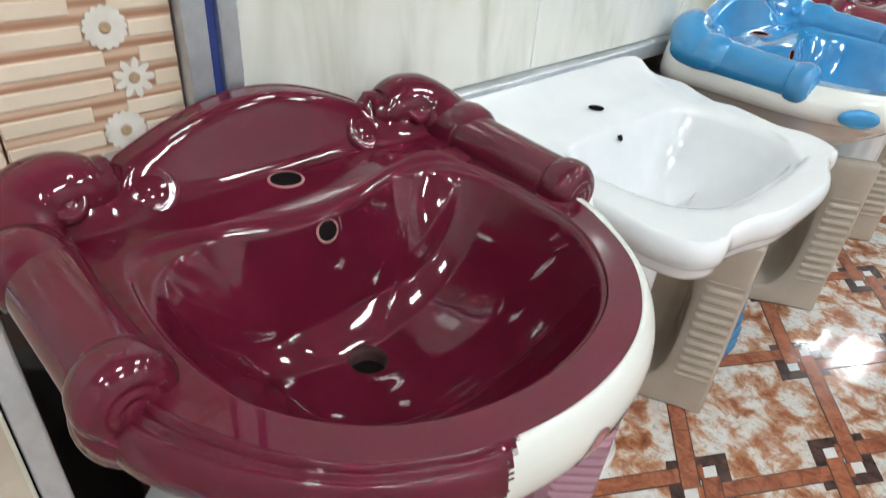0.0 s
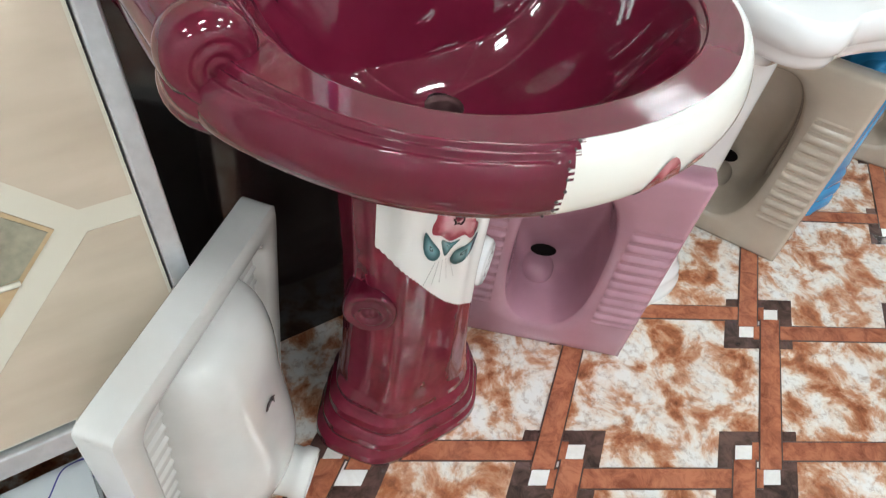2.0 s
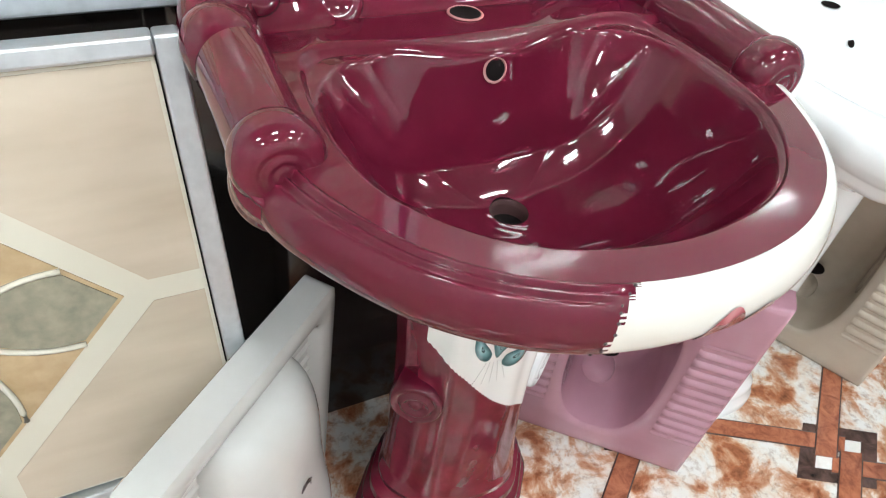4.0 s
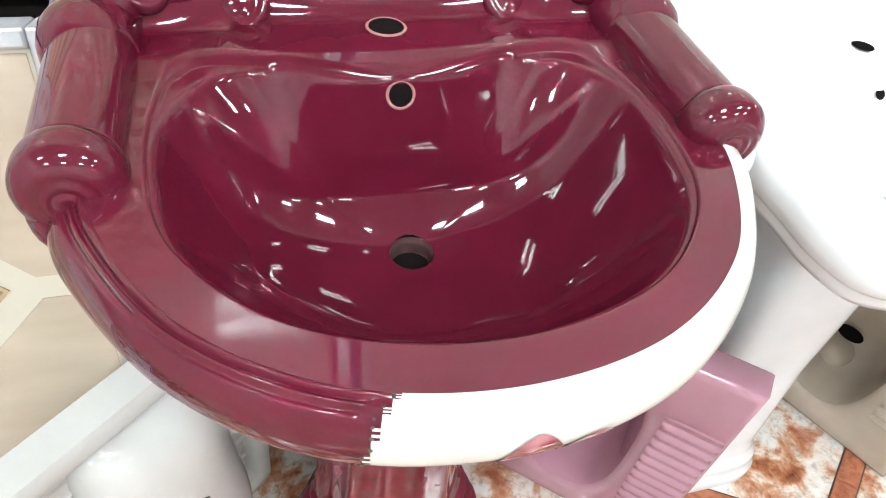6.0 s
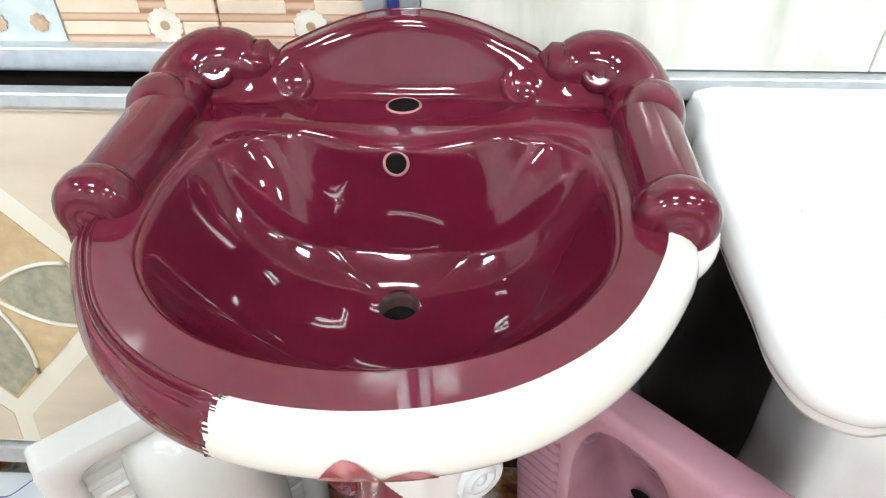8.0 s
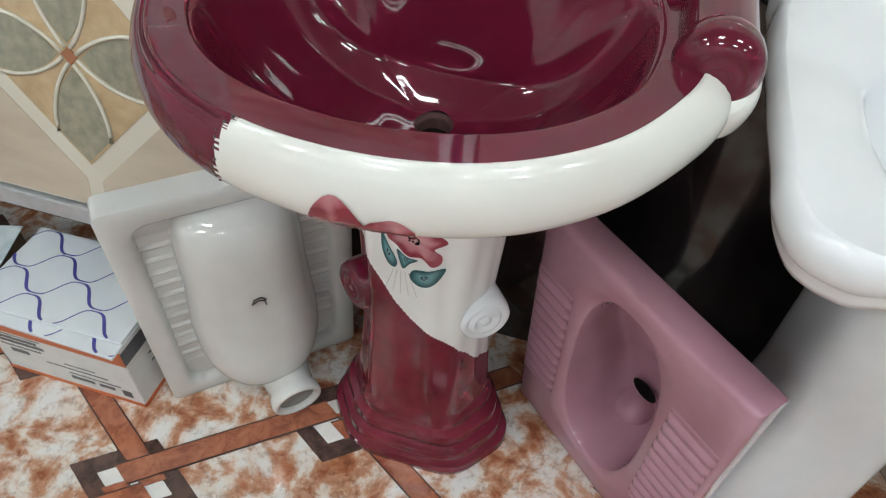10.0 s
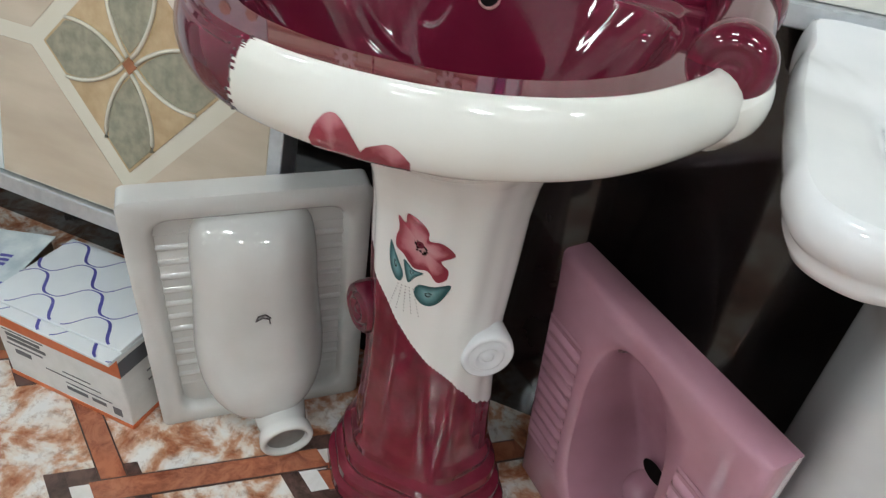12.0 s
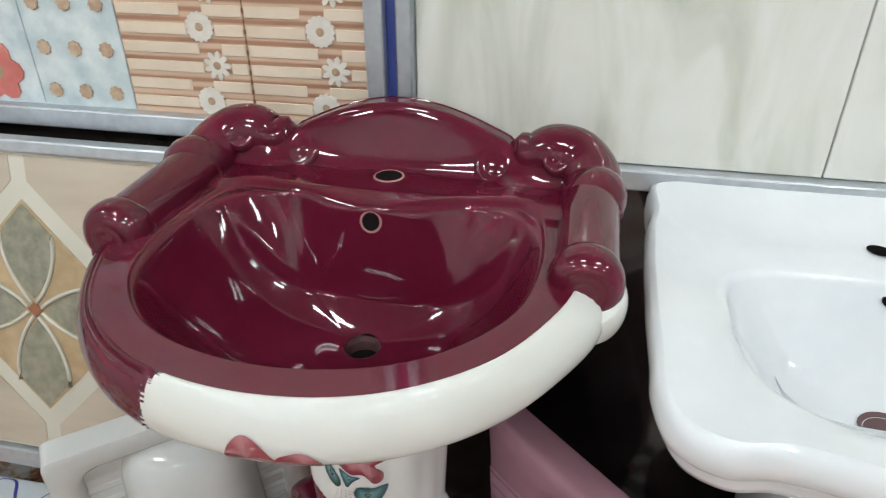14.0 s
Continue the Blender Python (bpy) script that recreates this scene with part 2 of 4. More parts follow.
# upper left display frame
up = empty("sample_display", pose(0, WALL_Y, 0.8), "upper display panel of patterned sample tiles in an aluminium frame", "tile display")
part("bottom_rail", box_bm(-2.2, -0.05, -0.034, -0.001, 0.002, 0.030, 0.002, 1), ALU, up)
part("side_rail", box_bm(-0.048, -0.024, -0.034, -0.001, 0.002, 0.9, 0.002, 1), ALU, up)
part("blue_edge", box_bm(-0.0235, -0.010, -0.020, -0.001, 0.002, 0.9), BLUE_STRIP, up, "dark blue edge strip")
part("outer_rail", box_bm(-0.0095, 0.011, -0.030, -0.001, 0.002, 0.9, 0.002, 1), ALU, up)
def striped_tile():
    m, n, l, b = node_material("tan_striped_tile", 0.2, 0.0, 0.2)
    tc = n.new("ShaderNodeTexCoord")
    w = n.new("ShaderNodeTexWave")
    w.bands_direction = "Z"
    w.inputs["Scale"].default_value, w.inputs["Distortion"].default_value = 24.0, 0.3
    l.new(tc.outputs["Object"], w.inputs["Vector"])
    r = ramp(n, [(0.15, (0.36, 0.19, 0.12)), (0.45, (0.52, 0.31, 0.20)), (0.8, (0.60, 0.42, 0.30))])
    l.new(w.outputs["Fac"], r.inputs["Fac"])
    l.new(r.outputs["Color"], b.inputs["Base Color"])
    return m


TAN_TILE = striped_tile()
BAR_CREAM = speckled("cream_bar_print", (0.68, 0.55, 0.42), (0.74, 0.62, 0.49), 20, 0.2, 0.2, 0.1)
BLOSSOM = speckled("pale_blossom_print", (0.66, 0.60, 0.52), (0.74, 0.70, 0.64), 60, 0.25, 0.2, 0.1)
BLOSSOM_EYE = node_material("blossom_eye", 0.3, color=(0.40, 0.27, 0.16))[0]
BLUE_TILE = speckled("pale_blue_tile", (0.46, 0.55, 0.58), (0.72, 0.77, 0.76), 28, 0.2, 0.2, 0.1)
ROSE = speckled("tan_rosette_print", (0.40, 0.26, 0.18), (0.58, 0.44, 0.30), 90, 0.3, 0.1, 0.1)
CORAL = speckled("coral_flower_print", (0.50, 0.12, 0.10), (0.62, 0.20, 0.16), 30, 0.3, 0.1, 0.1)


def blossom(name, parent, x, z, r, teeth, material, y=-0.0145, inner=0.82, eye=True):
    v, f = [(0, 0, 0)], []
    n = teeth * 4
    for i in range(n):
        a = 2 * math.pi * i / n
        q = r * (inner + (1 - inner) * abs(math.cos(a * teeth / 2)))
        v.append((q * math.cos(a), 0.0, q * math.sin(a)))
    for i in range(n):
        v.append((v[i + 1][0], 0.002, v[i + 1][2]))
    for i in range(n):
        j = (i + 1) % n
        f += [(0, 1 + i, 1 + j), (1 + i, 1 + n + i, 1 + n + j, 1 + j)]
    ob = mesh_object(name, moved((v, f), pose(x, y, z))[0], f, material, parent, smooth=False)
    if eye:
        vv, ff = loft(lathe([(r * 0.28, 0), (r * 0.2, 0.0012), (r * 0.12, 0.0004), (0.0, 0.0004)], 14))
        mesh_object("eye", *moved((vv, ff), pose(x, y, z, 90)), BLOSSOM_EYE, ob)
    return ob


for t0, t1 in ((-0.215, -0.05), (-0.399, -0.217)):
    tile = part("tile", box_bm(t0, t1, -0.012, -0.001, 0.030, 0.38), TAN_TILE, up, "tan striped sample tile with blossoms")
    for k in range(14):
        z = 0.046 + 0.0246 * k
        fx = t1 - (0.062, 0.072, 0.045, 0.052)[k % 4]
        gap = 0.020 if k % 2 == 0 else 0.016
        for a, b in ((t0 + 0.001, fx - gap), (fx + gap, t1 - 0.001)):
            part("bar", box_bm(a, b, -0.0135, -0.011, z - 0.0075, z + 0.0075, 0.001, 1), BAR_CREAM, tile)
        if k % 2 == 0:
            blossom("blossom", tile, fx, z + 0.004, 0.020, 16 if k % 4 == 0 else 9, BLOSSOM, inner=0.88 if k % 4 == 0 else 0.55)
tile = part("tile", box_bm(-0.548, -0.401, -0.012, -0.001, 0.030, 0.38), BLUE_TILE, up, "pale blue sample tile with rosettes")
for i in range(3):
    for k in range(6):
        blossom("rosette", tile, -0.524 + 0.049 * i, 0.052 + 0.060 * k, 0.011, 8, ROSE, inner=0.8, eye=False)
tile = part("tile", box_bm(-0.85, -0.550, -0.012, -0.001, 0.030, 0.38), BLUE_TILE, up, "pale sample tile with a coral flower")
blossom("flower_print", tile, -0.615, 0.075, 0.045, 6, CORAL, inner=0.75)
part("tile", box_bm(-1.15, -0.852, -0.012, -0.001, 0.030, 0.38), PALE_TILE, up)
# unseen tiles above and beside the samples, added so the rim mirrors pale wall
for k in range(5):
    part("tile", box_bm(-2.18 + 0.426 * k, -1.756 + 0.426 * k, -0.012, -0.001, 0.382, 0.9), PALE_TILE, up)
part("tile", box_bm(-2.18, -1.152, -0.012, -0.001, 0.030, 0.38), PALE_TILE, up)

# lower tilted panel
TILT = 13.0
low = empty("sample_display", pose(0, 0.105, 0.29) @ pose(0, 0, 0, -TILT), "tilted lower display board of beige floor tiles with petal motif", "tile display")


def veined(name, dark, light, stretch):
    m, n, l, b = node_material(name, 0.16, 0.0, 0.3)
    tc = n.new("ShaderNodeTexCoord")
    mp = n.new("ShaderNodeMapping")
    mp.inputs["Scale"].default_value = stretch
    mp.inputs["Rotation"].default_value = (0, 0.5, 0)
    l.new(tc.outputs["Object"], mp.inputs["Vector"])
    t = n.new("ShaderNodeTexNoise")
    t.inputs["Scale"].default_value, t.inputs["Detail"].default_value = 1.0, 4
    l.new(mp.outputs["Vector"], t.inputs["Vector"])
    r = ramp(n, [(0.3, dark), (0.65, light)])
    l.new(t.outputs["Fac"], r.inputs["Fac"])
    l.new(r.outputs["Color"], b.inputs["Base Color"])
    return m


FLOWER_TILE = veined("cream_tile", (0.55, 0.52, 0.42), (0.64, 0.61, 0.52), (3, 3, 3))
BLUSH = veined("blush_inlay", (0.43, 0.35, 0.265), (0.56, 0.48, 0.38), (3, 3, 14))
GOLD = speckled("gold_tan_inlay", (0.40, 0.28, 0.15), (0.50, 0.37, 0.22), 50, 0.2, 0.3, 0.1)
OLIVE = speckled("grey_olive_inlay", (0.20, 0.19, 0.14), (0.32, 0.30, 0.22), 60, 0.2, 0.3, 0.1)
RUST = node_material("rust_inlay", 0.2, color=(0.30, 0.12, 0.06))[0]
part("bottom_rail", box_bm(-1.7, -0.27, -0.022, 0.02, -0.002, 0.028, 0.003, 2), ALU, low)
part("side_rail", box_bm(-0.293, -0.27, -0.022, 0.02, 0.0285, 0.526, 0.003, 2), ALU, low)
part("top_rail", box_bm(-1.7, -0.2935, -0.022, 0.02, 0.508, 0.526, 0.003, 2), ALU, low)


def flat_piece(name, pts, y, material, parent, thick=0.0015):
    n = len(pts)
    v = [(x, y, z) for x, z in pts] + [(x, y + thick, z) for x, z in pts]
    f = [tuple(range(n))] + [(i, i + n, (i + 1) % n + n, (i + 1) % n) for i in range(n)]
    return mesh_object(name, v, f, material, parent, smooth=False)


def petal_tile(parent, x0, x1, z0, z1, cx, cz, R):
    tile = part("tile", box_bm(x0, x1, -0.012, 0.0, z0, z1, 0.001, 1), FLOWER_TILE, parent, "cream tile with a four-petal diamond motif")
    y = -0.0135
    flat_piece("diamond", [(cx - R, cz), (cx, cz - R), (cx + R, cz), (cx, cz + R)], y, GOLD, tile)
    d = 0.042
    for k in range(4):
        a = math.pi / 2 * k
        c, s_ = math.cos(a), math.sin(a)
        pts = []
        for side in (1, -1):
            run = []
            for i in range(9):
                t = i / 8
                q = 0.018 + (R - d - 0.004 - 0.018) * t
                w = d * (math.sin(t * math.pi / 2) ** 0.8) * 0.94 + 0.004 * math.sin(math.pi * t)
                run.append((q, side * w))
            pts += run if side == 1 else run[::-1]
            if side == 1:
                pts.append((R - 0.006, 0))
        flat_piece("petal", [(cx + c * u - s_ * v, cz + s_ * u + c * v) for u, v in pts[::-1]], y - 0.0012, OLIVE, tile)
        for side in (1, -1):
            run = []
            for i in range(11):
                t = 0.93 * i / 10
                q = 0.012 + (R - d + 0.004 - 0.012) * t
                w = (d * (math.sin(t * math.pi / 2) ** 0.8) * 0.94 + 0.004 * math.sin(math.pi * t) + 0.004) * side
                run.append((cx + c * q - s_ * w, y - 0.0014, cz + s_ * q + c * w))
            mesh_object("petal_outline", *tube(run, 0.0032, 6), FLOWER_TILE, tile)
    flat_piece("centre", [(cx - 0.013, cz), (cx, cz - 0.013), (cx + 0.013, cz), (cx, cz + 0.013)], y - 0.0016, RUST, tile)
    # pale border bands of the diamond carry on to the tile's edge; blush triangles fill between
    for sx in (-1, 1):
        for sz in (-1, 1):
            g = R + 0.026
            ex, ez = (x1 - 0.004 if sx > 0 else x0 + 0.004), (z1 - 0.004 if sz > 0 else z0 + 0.004)
            dx, dz = abs(ex - cx), abs(ez - cz)
            poly = [(g, 0.013), (dx, 0.013), (dx, dz), (0.013, dz), (0.013, g)] if min(dx, dz) > 0.013 and dz > g and dx > g else [(g, 0.013), (dx, 0.013), (dx, dz), (g - dz + 0.013, dz)] if dz <= g < dx else [(dx, g - dx + 0.013), (dx, dz), (0.013, dz), (0.013, g)]
            seen, pts = set(), []
            for u, v in poly:
                key = (round(u, 4), round(v, 4))
                if key not in seen:
                    seen.add(key)
                    pts.append((cx + sx * u, cz + sz * v))
            flat_piece("corner_inlay", pts if sx * sz < 0 else pts[::-1], y + 0.0005, BLUSH, tile)
    return tile


petal_tile(low, -0.816, -0.295, 0.030, 0.507, -0.543, 0.273, 0.167)
SKY_TILE = speckled("pale_sky_tile", (0.62, 0.70, 0.72), (0.70, 0.76, 0.77), 5, 0.12, 0.3, 0.05)
part("tile", box_bm(-1.340, -0.818, -0.012, 0.0, 0.030, 0.507, 0.001, 1), SKY_TILE, low, "pale blue-grey sample tile")

# ---- burgundy pedestal basin ----
BOWL_EDGE = mirrored([(0, -0.163), (0.080, -0.150), (0.138, -0.117), (0.182, -0.060), (0.197, 0.012), (0.195, 0.080), (0.180, 0.135), (0.150, 0.147), (0.100, 0.137), (0.050, 0.122), (0, 0.116)])
RIM_EDGE = mirrored([(0, -0.196), (0.095, -0.179), (0.173, -0.127), (0.222, -0.050), (0.240, 0.015), (0.246, 0.080), (0.248, 0.160), (0.246, 0.245), (0.16, 0.258), (0.08, 0.260), (0, 0.260)])
BAND_EDGE = mirrored([(0, -0.211), (0.105, -0.193), (0.188, -0.138), (0.248, -0.056), (0.268, 0.000), (0.272, 0.065), (0.272, 0.160), (0.268, 0.252), (0.16, 0.268), (0.08, 0.270), (0, 0.270)])
DRAIN = (0.002, 0.05)
Z_RIM = 0.80


UNGLAZED = speckled("unglazed_pink_edge", (0.34, 0.14, 0.14), (0.42, 0.20, 0.19), 60, 0.4, 0.0, 0.1)


def crest(x):
    a = np.abs(x)
    arch = 0.836 + 0.044 * np.cos(np.pi * np.clip(a, 0, 0.15) / 0.30)
    scroll = 0.820 + 0.030 * np.exp(-((a - 0.205) / 0.040) ** 2)
    w = sstep(0.14, 0.165, a)
    return arch * (1 - w) + scroll * w


def deck_height(x, y):
    a = np.abs(x)
    z = Z_RIM + 0.004 * sstep(0.12, 0.15, y)
    niche = sstep(0.203, 0.240, y) ** 1.2
    hump = sstep(0.19, 0.228, y)
    w = sstep(0.13, 0.17, a)
    return z + (niche * (1 - w) + hump * w) * (crest(x) - z)


def bowl_height(rim_point, x, y):
    def rho(px, py):
        dx, dy = px - DRAIN[0], py - DRAIN[1]
        return math.hypot(dx / 0.199, dy / (0.212 if dy < 0 else 0.150))
    full = rho(*rim_point)
    w = float(sstep(0.02, 0.09, rim_point[1] - DRAIN[1]))
    r = rho(x, y) / (full * (1 - w) + max(1.0, full) * w)
    dy = y - DRAIN[1]
    floor_z = 0.652 + 0.1445 * (0.32 * r ** 2 + 0.68 * r ** 4) + 0.80 * max(0.0, dy - 0.012) ** 2 / (max(0.0, dy - 0.012) + 0.016)
    floor_z += 0.003 * float(sstep(0.022, 0.060, math.hypot(x - DRAIN[0], dy)))
    edge = 0.116 + 0.031 * float(sstep(0.0, 0.15, abs(x)))
    foot = min(0.676 + 2.2 * x * x + 85 * x ** 4, 0.795)
    wall_z = 0.7965 - (edge - y) * (0.7965 - foot) / (edge - 0.099) if y > 0.099 else foot - (0.099 - y) * 6.0
    wall_z -= 18.0 * max(0.0, abs(x) - 0.130) ** 2
    h = 0.016 + 0.03 * float(sstep(0.05, 0.14, abs(x)))
    t = max(h - abs(floor_z - wall_z), 0) / h
    return min(max(floor_z, wall_z) + t * t * h * 0.25, Z_RIM - 0.0035)


BEADED = [(0.0, 0.0, 1), (0.12, 0.0008, 1), (0.22, -0.0035, 0.97), (0.27, -0.0042, 0.95), (0.36, -0.0030, 0.9), (0.45, -0.0075, 0.85), (0.50, -0.0086, 0.8), (0.60, -0.0088, 0.75), (0.75, -0.0130, 0.6), (0.90, -0.0200, 0.35),
          (0.99, -0.0290, 0.12), (1.0, -0.0370, 0), (0.92, -0.0460, 0), (0.62, -0.0550, 0), (0.1, -0.060, 0), (-0.6, -0.065, 0), (-1.6, -0.080, 0), (-3.0, -0.119, 0), (-4.6, -0.155, 0)]
PLAIN = [(0.0, 0.0, 1), (0.10, 0.0004, 1), (0.22, -0.0004, 0.97), (0.32, -0.0016, 0.93), (0.42, -0.0032, 0.88), (0.52, -0.0052, 0.8), (0.62, -0.0078, 0.72), (0.74, -0.0115, 0.6), (0.86, -0.0172, 0.42), (0.95, -0.0235, 0.25),
         (1.0, -0.0310, 0.1), (0.99, -0.0380, 0), (0.89, -0.0470, 0), (0.60, -0.0555, 0), (0.1, -0.060, 0), (-0.6, -0.065, 0), (-1.6, -0.080, 0), (-3.0, -0.119, 0), (-4.6, -0.155, 0)]


def basin(thing, GLAZE, BAND, two_tone, n=400):
    B, C, D = (outline(o, n) for o in (BOWL_EDGE, RIM_EDGE, BAND_EDGE))
    steps = n // 8
    rings = []
    for k in range(steps + 1):
        u = k / steps
        ring = []
        for i in range(n):
            a = math.atan2(B[i][1] - DRAIN[1], B[i][0] - DRAIN[0])
            p0 = np.array(DRAIN) + 0.021 * np.array((math.cos(a), math.sin(a)))
            p = p0 + (B[i] - p0) * u
            ring.append((p[0], p[1], bowl_height(B[i], p[0], p[1])))
        rings.append(ring)
    for k in range(0, 37):
        u = k / 36
        ring = []
        for i in range(n):
            p = B[i] + (C[i] - B[i]) * (0.03 + 0.97 * u)
            lip = -0.0035 * (1 - sstep(0, 0.07, u))
            ring.append((p[0], p[1], float(deck_height(p[0], p[1])) + lip))
        rings.append(ring)
    mesh_object("basin_top", *loft(rings), GLAZE, thing, "glazed bowl, flat rim and scrolled back")
    # outer band and underside: beaded where it is coloured, plain and full where it is cream
    for white in (True, False):
        rows, smooth_rows = open_spline(PLAIN if white else BEADED, 3), open_spline(PLAIN, 3)
        V, F, idx = [], [], {}

        def corner(a, i):
            if (a, i) not in idx:
                c, d = C[i], D[i]
                w = float(sstep(0.004, 0.016, abs(c[0] + 0.069 + 0.014 * min(1.0, a / 36)))) if two_tone and c[1] < 0 else 1.0
                sk, dz, keep = rows[a] * w + smooth_rows[a] * (1 - w)
                p = c + (d - c) * sk if sk > -0.5 else c + (np.array((0, 0.075)) - c) * (-sk * 0.125)
                idx[a, i] = len(V)
                V.append((p[0], p[1], Z_RIM + dz + (float(deck_height(c[0], c[1])) - Z_RIM) * keep))
            return idx[a, i]
        for a in range(len(rows) - 1):
            seam = -0.069 - 0.014 * min(1.0, a / 36) + (0.0014 if a % 2 else -0.0008)
            for i in range(n):
                cx, cy = C[i]
                is_white = (cy < 0.245 and cx > seam and not (cx < 0 and cy > 0)) if two_tone else True
                if is_white == white:
                    j = (i + 1) % n
                    F.append((corner(a, i), corner(a, j), corner(a + 1, j), corner(a + 1, i)))
        if F:
            mesh_object("rim_band", V, F, BAND if white else GLAZE, thing, "cream rounded rim band" if white else "burgundy rim band with two beads")
    # side bolsters with capped ends
    for s in (-1, 1):
        prof = [(0.0, -0.0055), (0.005, -0.0062), (0.009, -0.0048), (0.013, -0.0060), (0.018, -0.0040), (0.023, -0.0042), (0.030, 0.000), (0.0350, 0.007), (0.0362, 0.015), (0.0360, 0.023), (0.0342, 0.030), (0.0318, 0.0335),
                (0.0318, 0.036), (0.0325, 0.10), (0.0335, 0.165), (0.0340, 0.172), (0.0352, 0.184), (0.036, 0.205), (0.034, 0.235), (0.022, 0.255), (0.0, 0.262)]
        fine = [tuple(p) for p in open_spline(prof, 3)]
        v, f = loft(lathe(fine, 48))
        m = pose(s * 0.2435, -0.012, 0.797, -88, 0, s * -1)
        mesh_object("side_bolster", *moved((v, f), m), GLAZE, thing)
        # pleated console that carries the bolster's end
        run = [(s * 0.2425, 0.002, 0.790), (s * 0.2445, 0.012, 0.775), (s * 0.2390, 0.026, 0.758), (s * 0.2300, 0.040, 0.740), (s * 0.2150, 0.055, 0.722)]
        run = [(p[0] + (0.004 if s < 0 else 0.0), p[1], p[2]) for p in open_spline(run, 12)]
        radii = [float(np.interp(q / 48, (0, 0.3, 0.6, 0.85, 1), (0.036, 0.0435, 0.040, 0.028, 0.008))) + (0.0011 * math.sin(q * 0.9) - 0.003 if s < 0 else 0.0) for q in range(len(run))]
        if two_tone:
            mesh_object("bolster_console", *tube(run, radii, 32), BAND if s > 0 else GLAZE, thing, "smooth cream console under the bolster" if s > 0 else "pleated console under the bolster")
        elbow = spline([(0.248, 0.150, 0.801), (0.249, 0.185, 0.805), (0.243, 0.215, 0.816), (0.226, 0.233, 0.827), (0.200, 0.238, 0.832), (0.178, 0.238, 0.824), (0.160, 0.240, 0.815), (0.2, 0.1, 0.7)], 64)[:52]
        radii = [float(np.interp(q, (0, 12, 26, 38, 46, 51), (0.0345, 0.036, 0.036, 0.031, 0.022, 0.012))) for q in range(52)]
        mesh_object("shoulder_scroll", *tube([(s * p[0], p[1], p[2]) for p in elbow], radii, 28), GLAZE, thing)
        v, f = loft(lathe([(0.0, 0.002), (0.005, 0.003), (0.009, 0.000), (0.014, 0.003), (0.018, 0.001), (0.021, -0.006), (0.019, -0.018)], 24))
        mesh_object("scroll_boss", *moved((v, f), pose(s * 0.205, 0.207, 0.836, 48, 0, s * -12)), GLAZE, thing)
    for s in (-1, 1):
        v, f = loft(lathe([(0.0, 0.003), (0.014, 0.0025), (0.018, 0.000), (0.022, 0.003), (0.026, 0.001), (0.029, -0.006), (0.027, -0.018)], 32))
        mesh_object("scroll_disc", *moved((v, f), pose(s * 0.130, 0.218, 0.818, 48, 0, s * 10)), GLAZE, thing)
    # holes: edge rings, with near-black discs painted as the shade inside
    for nm, c, r, rot in (("tap_hole", (0.0, 0.188, 0.8047), 0.0165, 0), ("overflow_hole", (-0.001, 0.1135, 0.780), 0.0105, 76)):
        mesh_object(nm, *moved(loft(lathe([(r + 0.003, 0), (r + 0.001, 0.0015), (r, 0.0)], 28)), pose(*c, rot)), UNGLAZED, thing)
        mesh_object(nm + "_hollow", *moved(loft(lathe([(r, 0.0008), (0.0, 0.0006)], 28)), pose(*c, rot)), HOLE_SHADE, thing, "dark opening")
    mesh_object("drain_fitting", *moved(loft(lathe([(0.021, 0.001), (0.0205, -0.004), (0.019, -0.006), (0.0205, -0.009), (0.019, -0.012), (0.0205, -0.015), (0.019, -0.02)], 32)), pose(*DRAIN, 0.652)), CHROME, thing, "threaded drain opening")
    mesh_object("drain_hollow", *moved(loft(lathe([(0.0192, -0.018), (0.0, -0.018)], 32)), pose(*DRAIN, 0.652)), HOLE_SHADE, thing, "dark drain opening")


thing = empty("pedestal_basin", pose(0, 0, 0), "burgundy and cream glazed ceramic washbasin on its matching pedestal", "washbasin")
thing.matrix_basis = pose(0.001, 0.001, 0) @ Matrix.Diagonal((0.965, 1, 1, 1))
basin(thing, BURGUNDY, CREAM_GLAZE, True)


# pedestal
PED_Y = 0.085
PED = [(0.0, 0.146, 0.102), (0.012, 0.150, 0.104), (0.028, 0.148, 0.103), (0.036, 0.141, 0.100), (0.042, 0.135, 0.097), (0.052, 0.136, 0.103), (0.066, 0.135, 0.102), (0.074, 0.128, 0.098), (0.079, 0.121, 0.094),
       (0.090, 0.124, 0.096), (0.106, 0.122, 0.095), (0.114, 0.115, 0.092), (0.122, 0.109, 0.089), (0.136, 0.110, 0.089), (0.155, 0.102, 0.087), (0.20, 0.098, 0.086), (0.30, 0.090, 0.085), (0.40, 0.088, 0.085), (0.50, 0.091, 0.087),
       (0.56, 0.092, 0.089), (0.60, 0.096, 0.095), (0.63, 0.104, 0.105), (0.653, 0.116, 0.120)]


def ped_point(th, z):
    zs = [p[0] for p in PED]
    a = np.interp(z, zs, [p[1] for p in PED])
    b = np.interp(z, zs, [p[2] for p in PED])
    wave = 0.032 * math.cos(6 * th) * (1 if z < 0.14 else max(0.25, 1 - (z - 0.14) * 4))
    wave += 0.012 * math.cos(14 * th) * float(sstep(0.16, 0.24, z)) + 0.020 * math.cos(9 * th + 1.0) * float(sstep(0.3, 0.55, z))
    c, s = math.cos(th), math.sin(th)
    e = 0.88
    x = 1.045 * a * math.copysign(abs(c) ** e, c) * (1 + wave)
    y = b * math.copysign(abs(s) ** e, s) * (1 + wave)
    return x, PED_Y + y, z


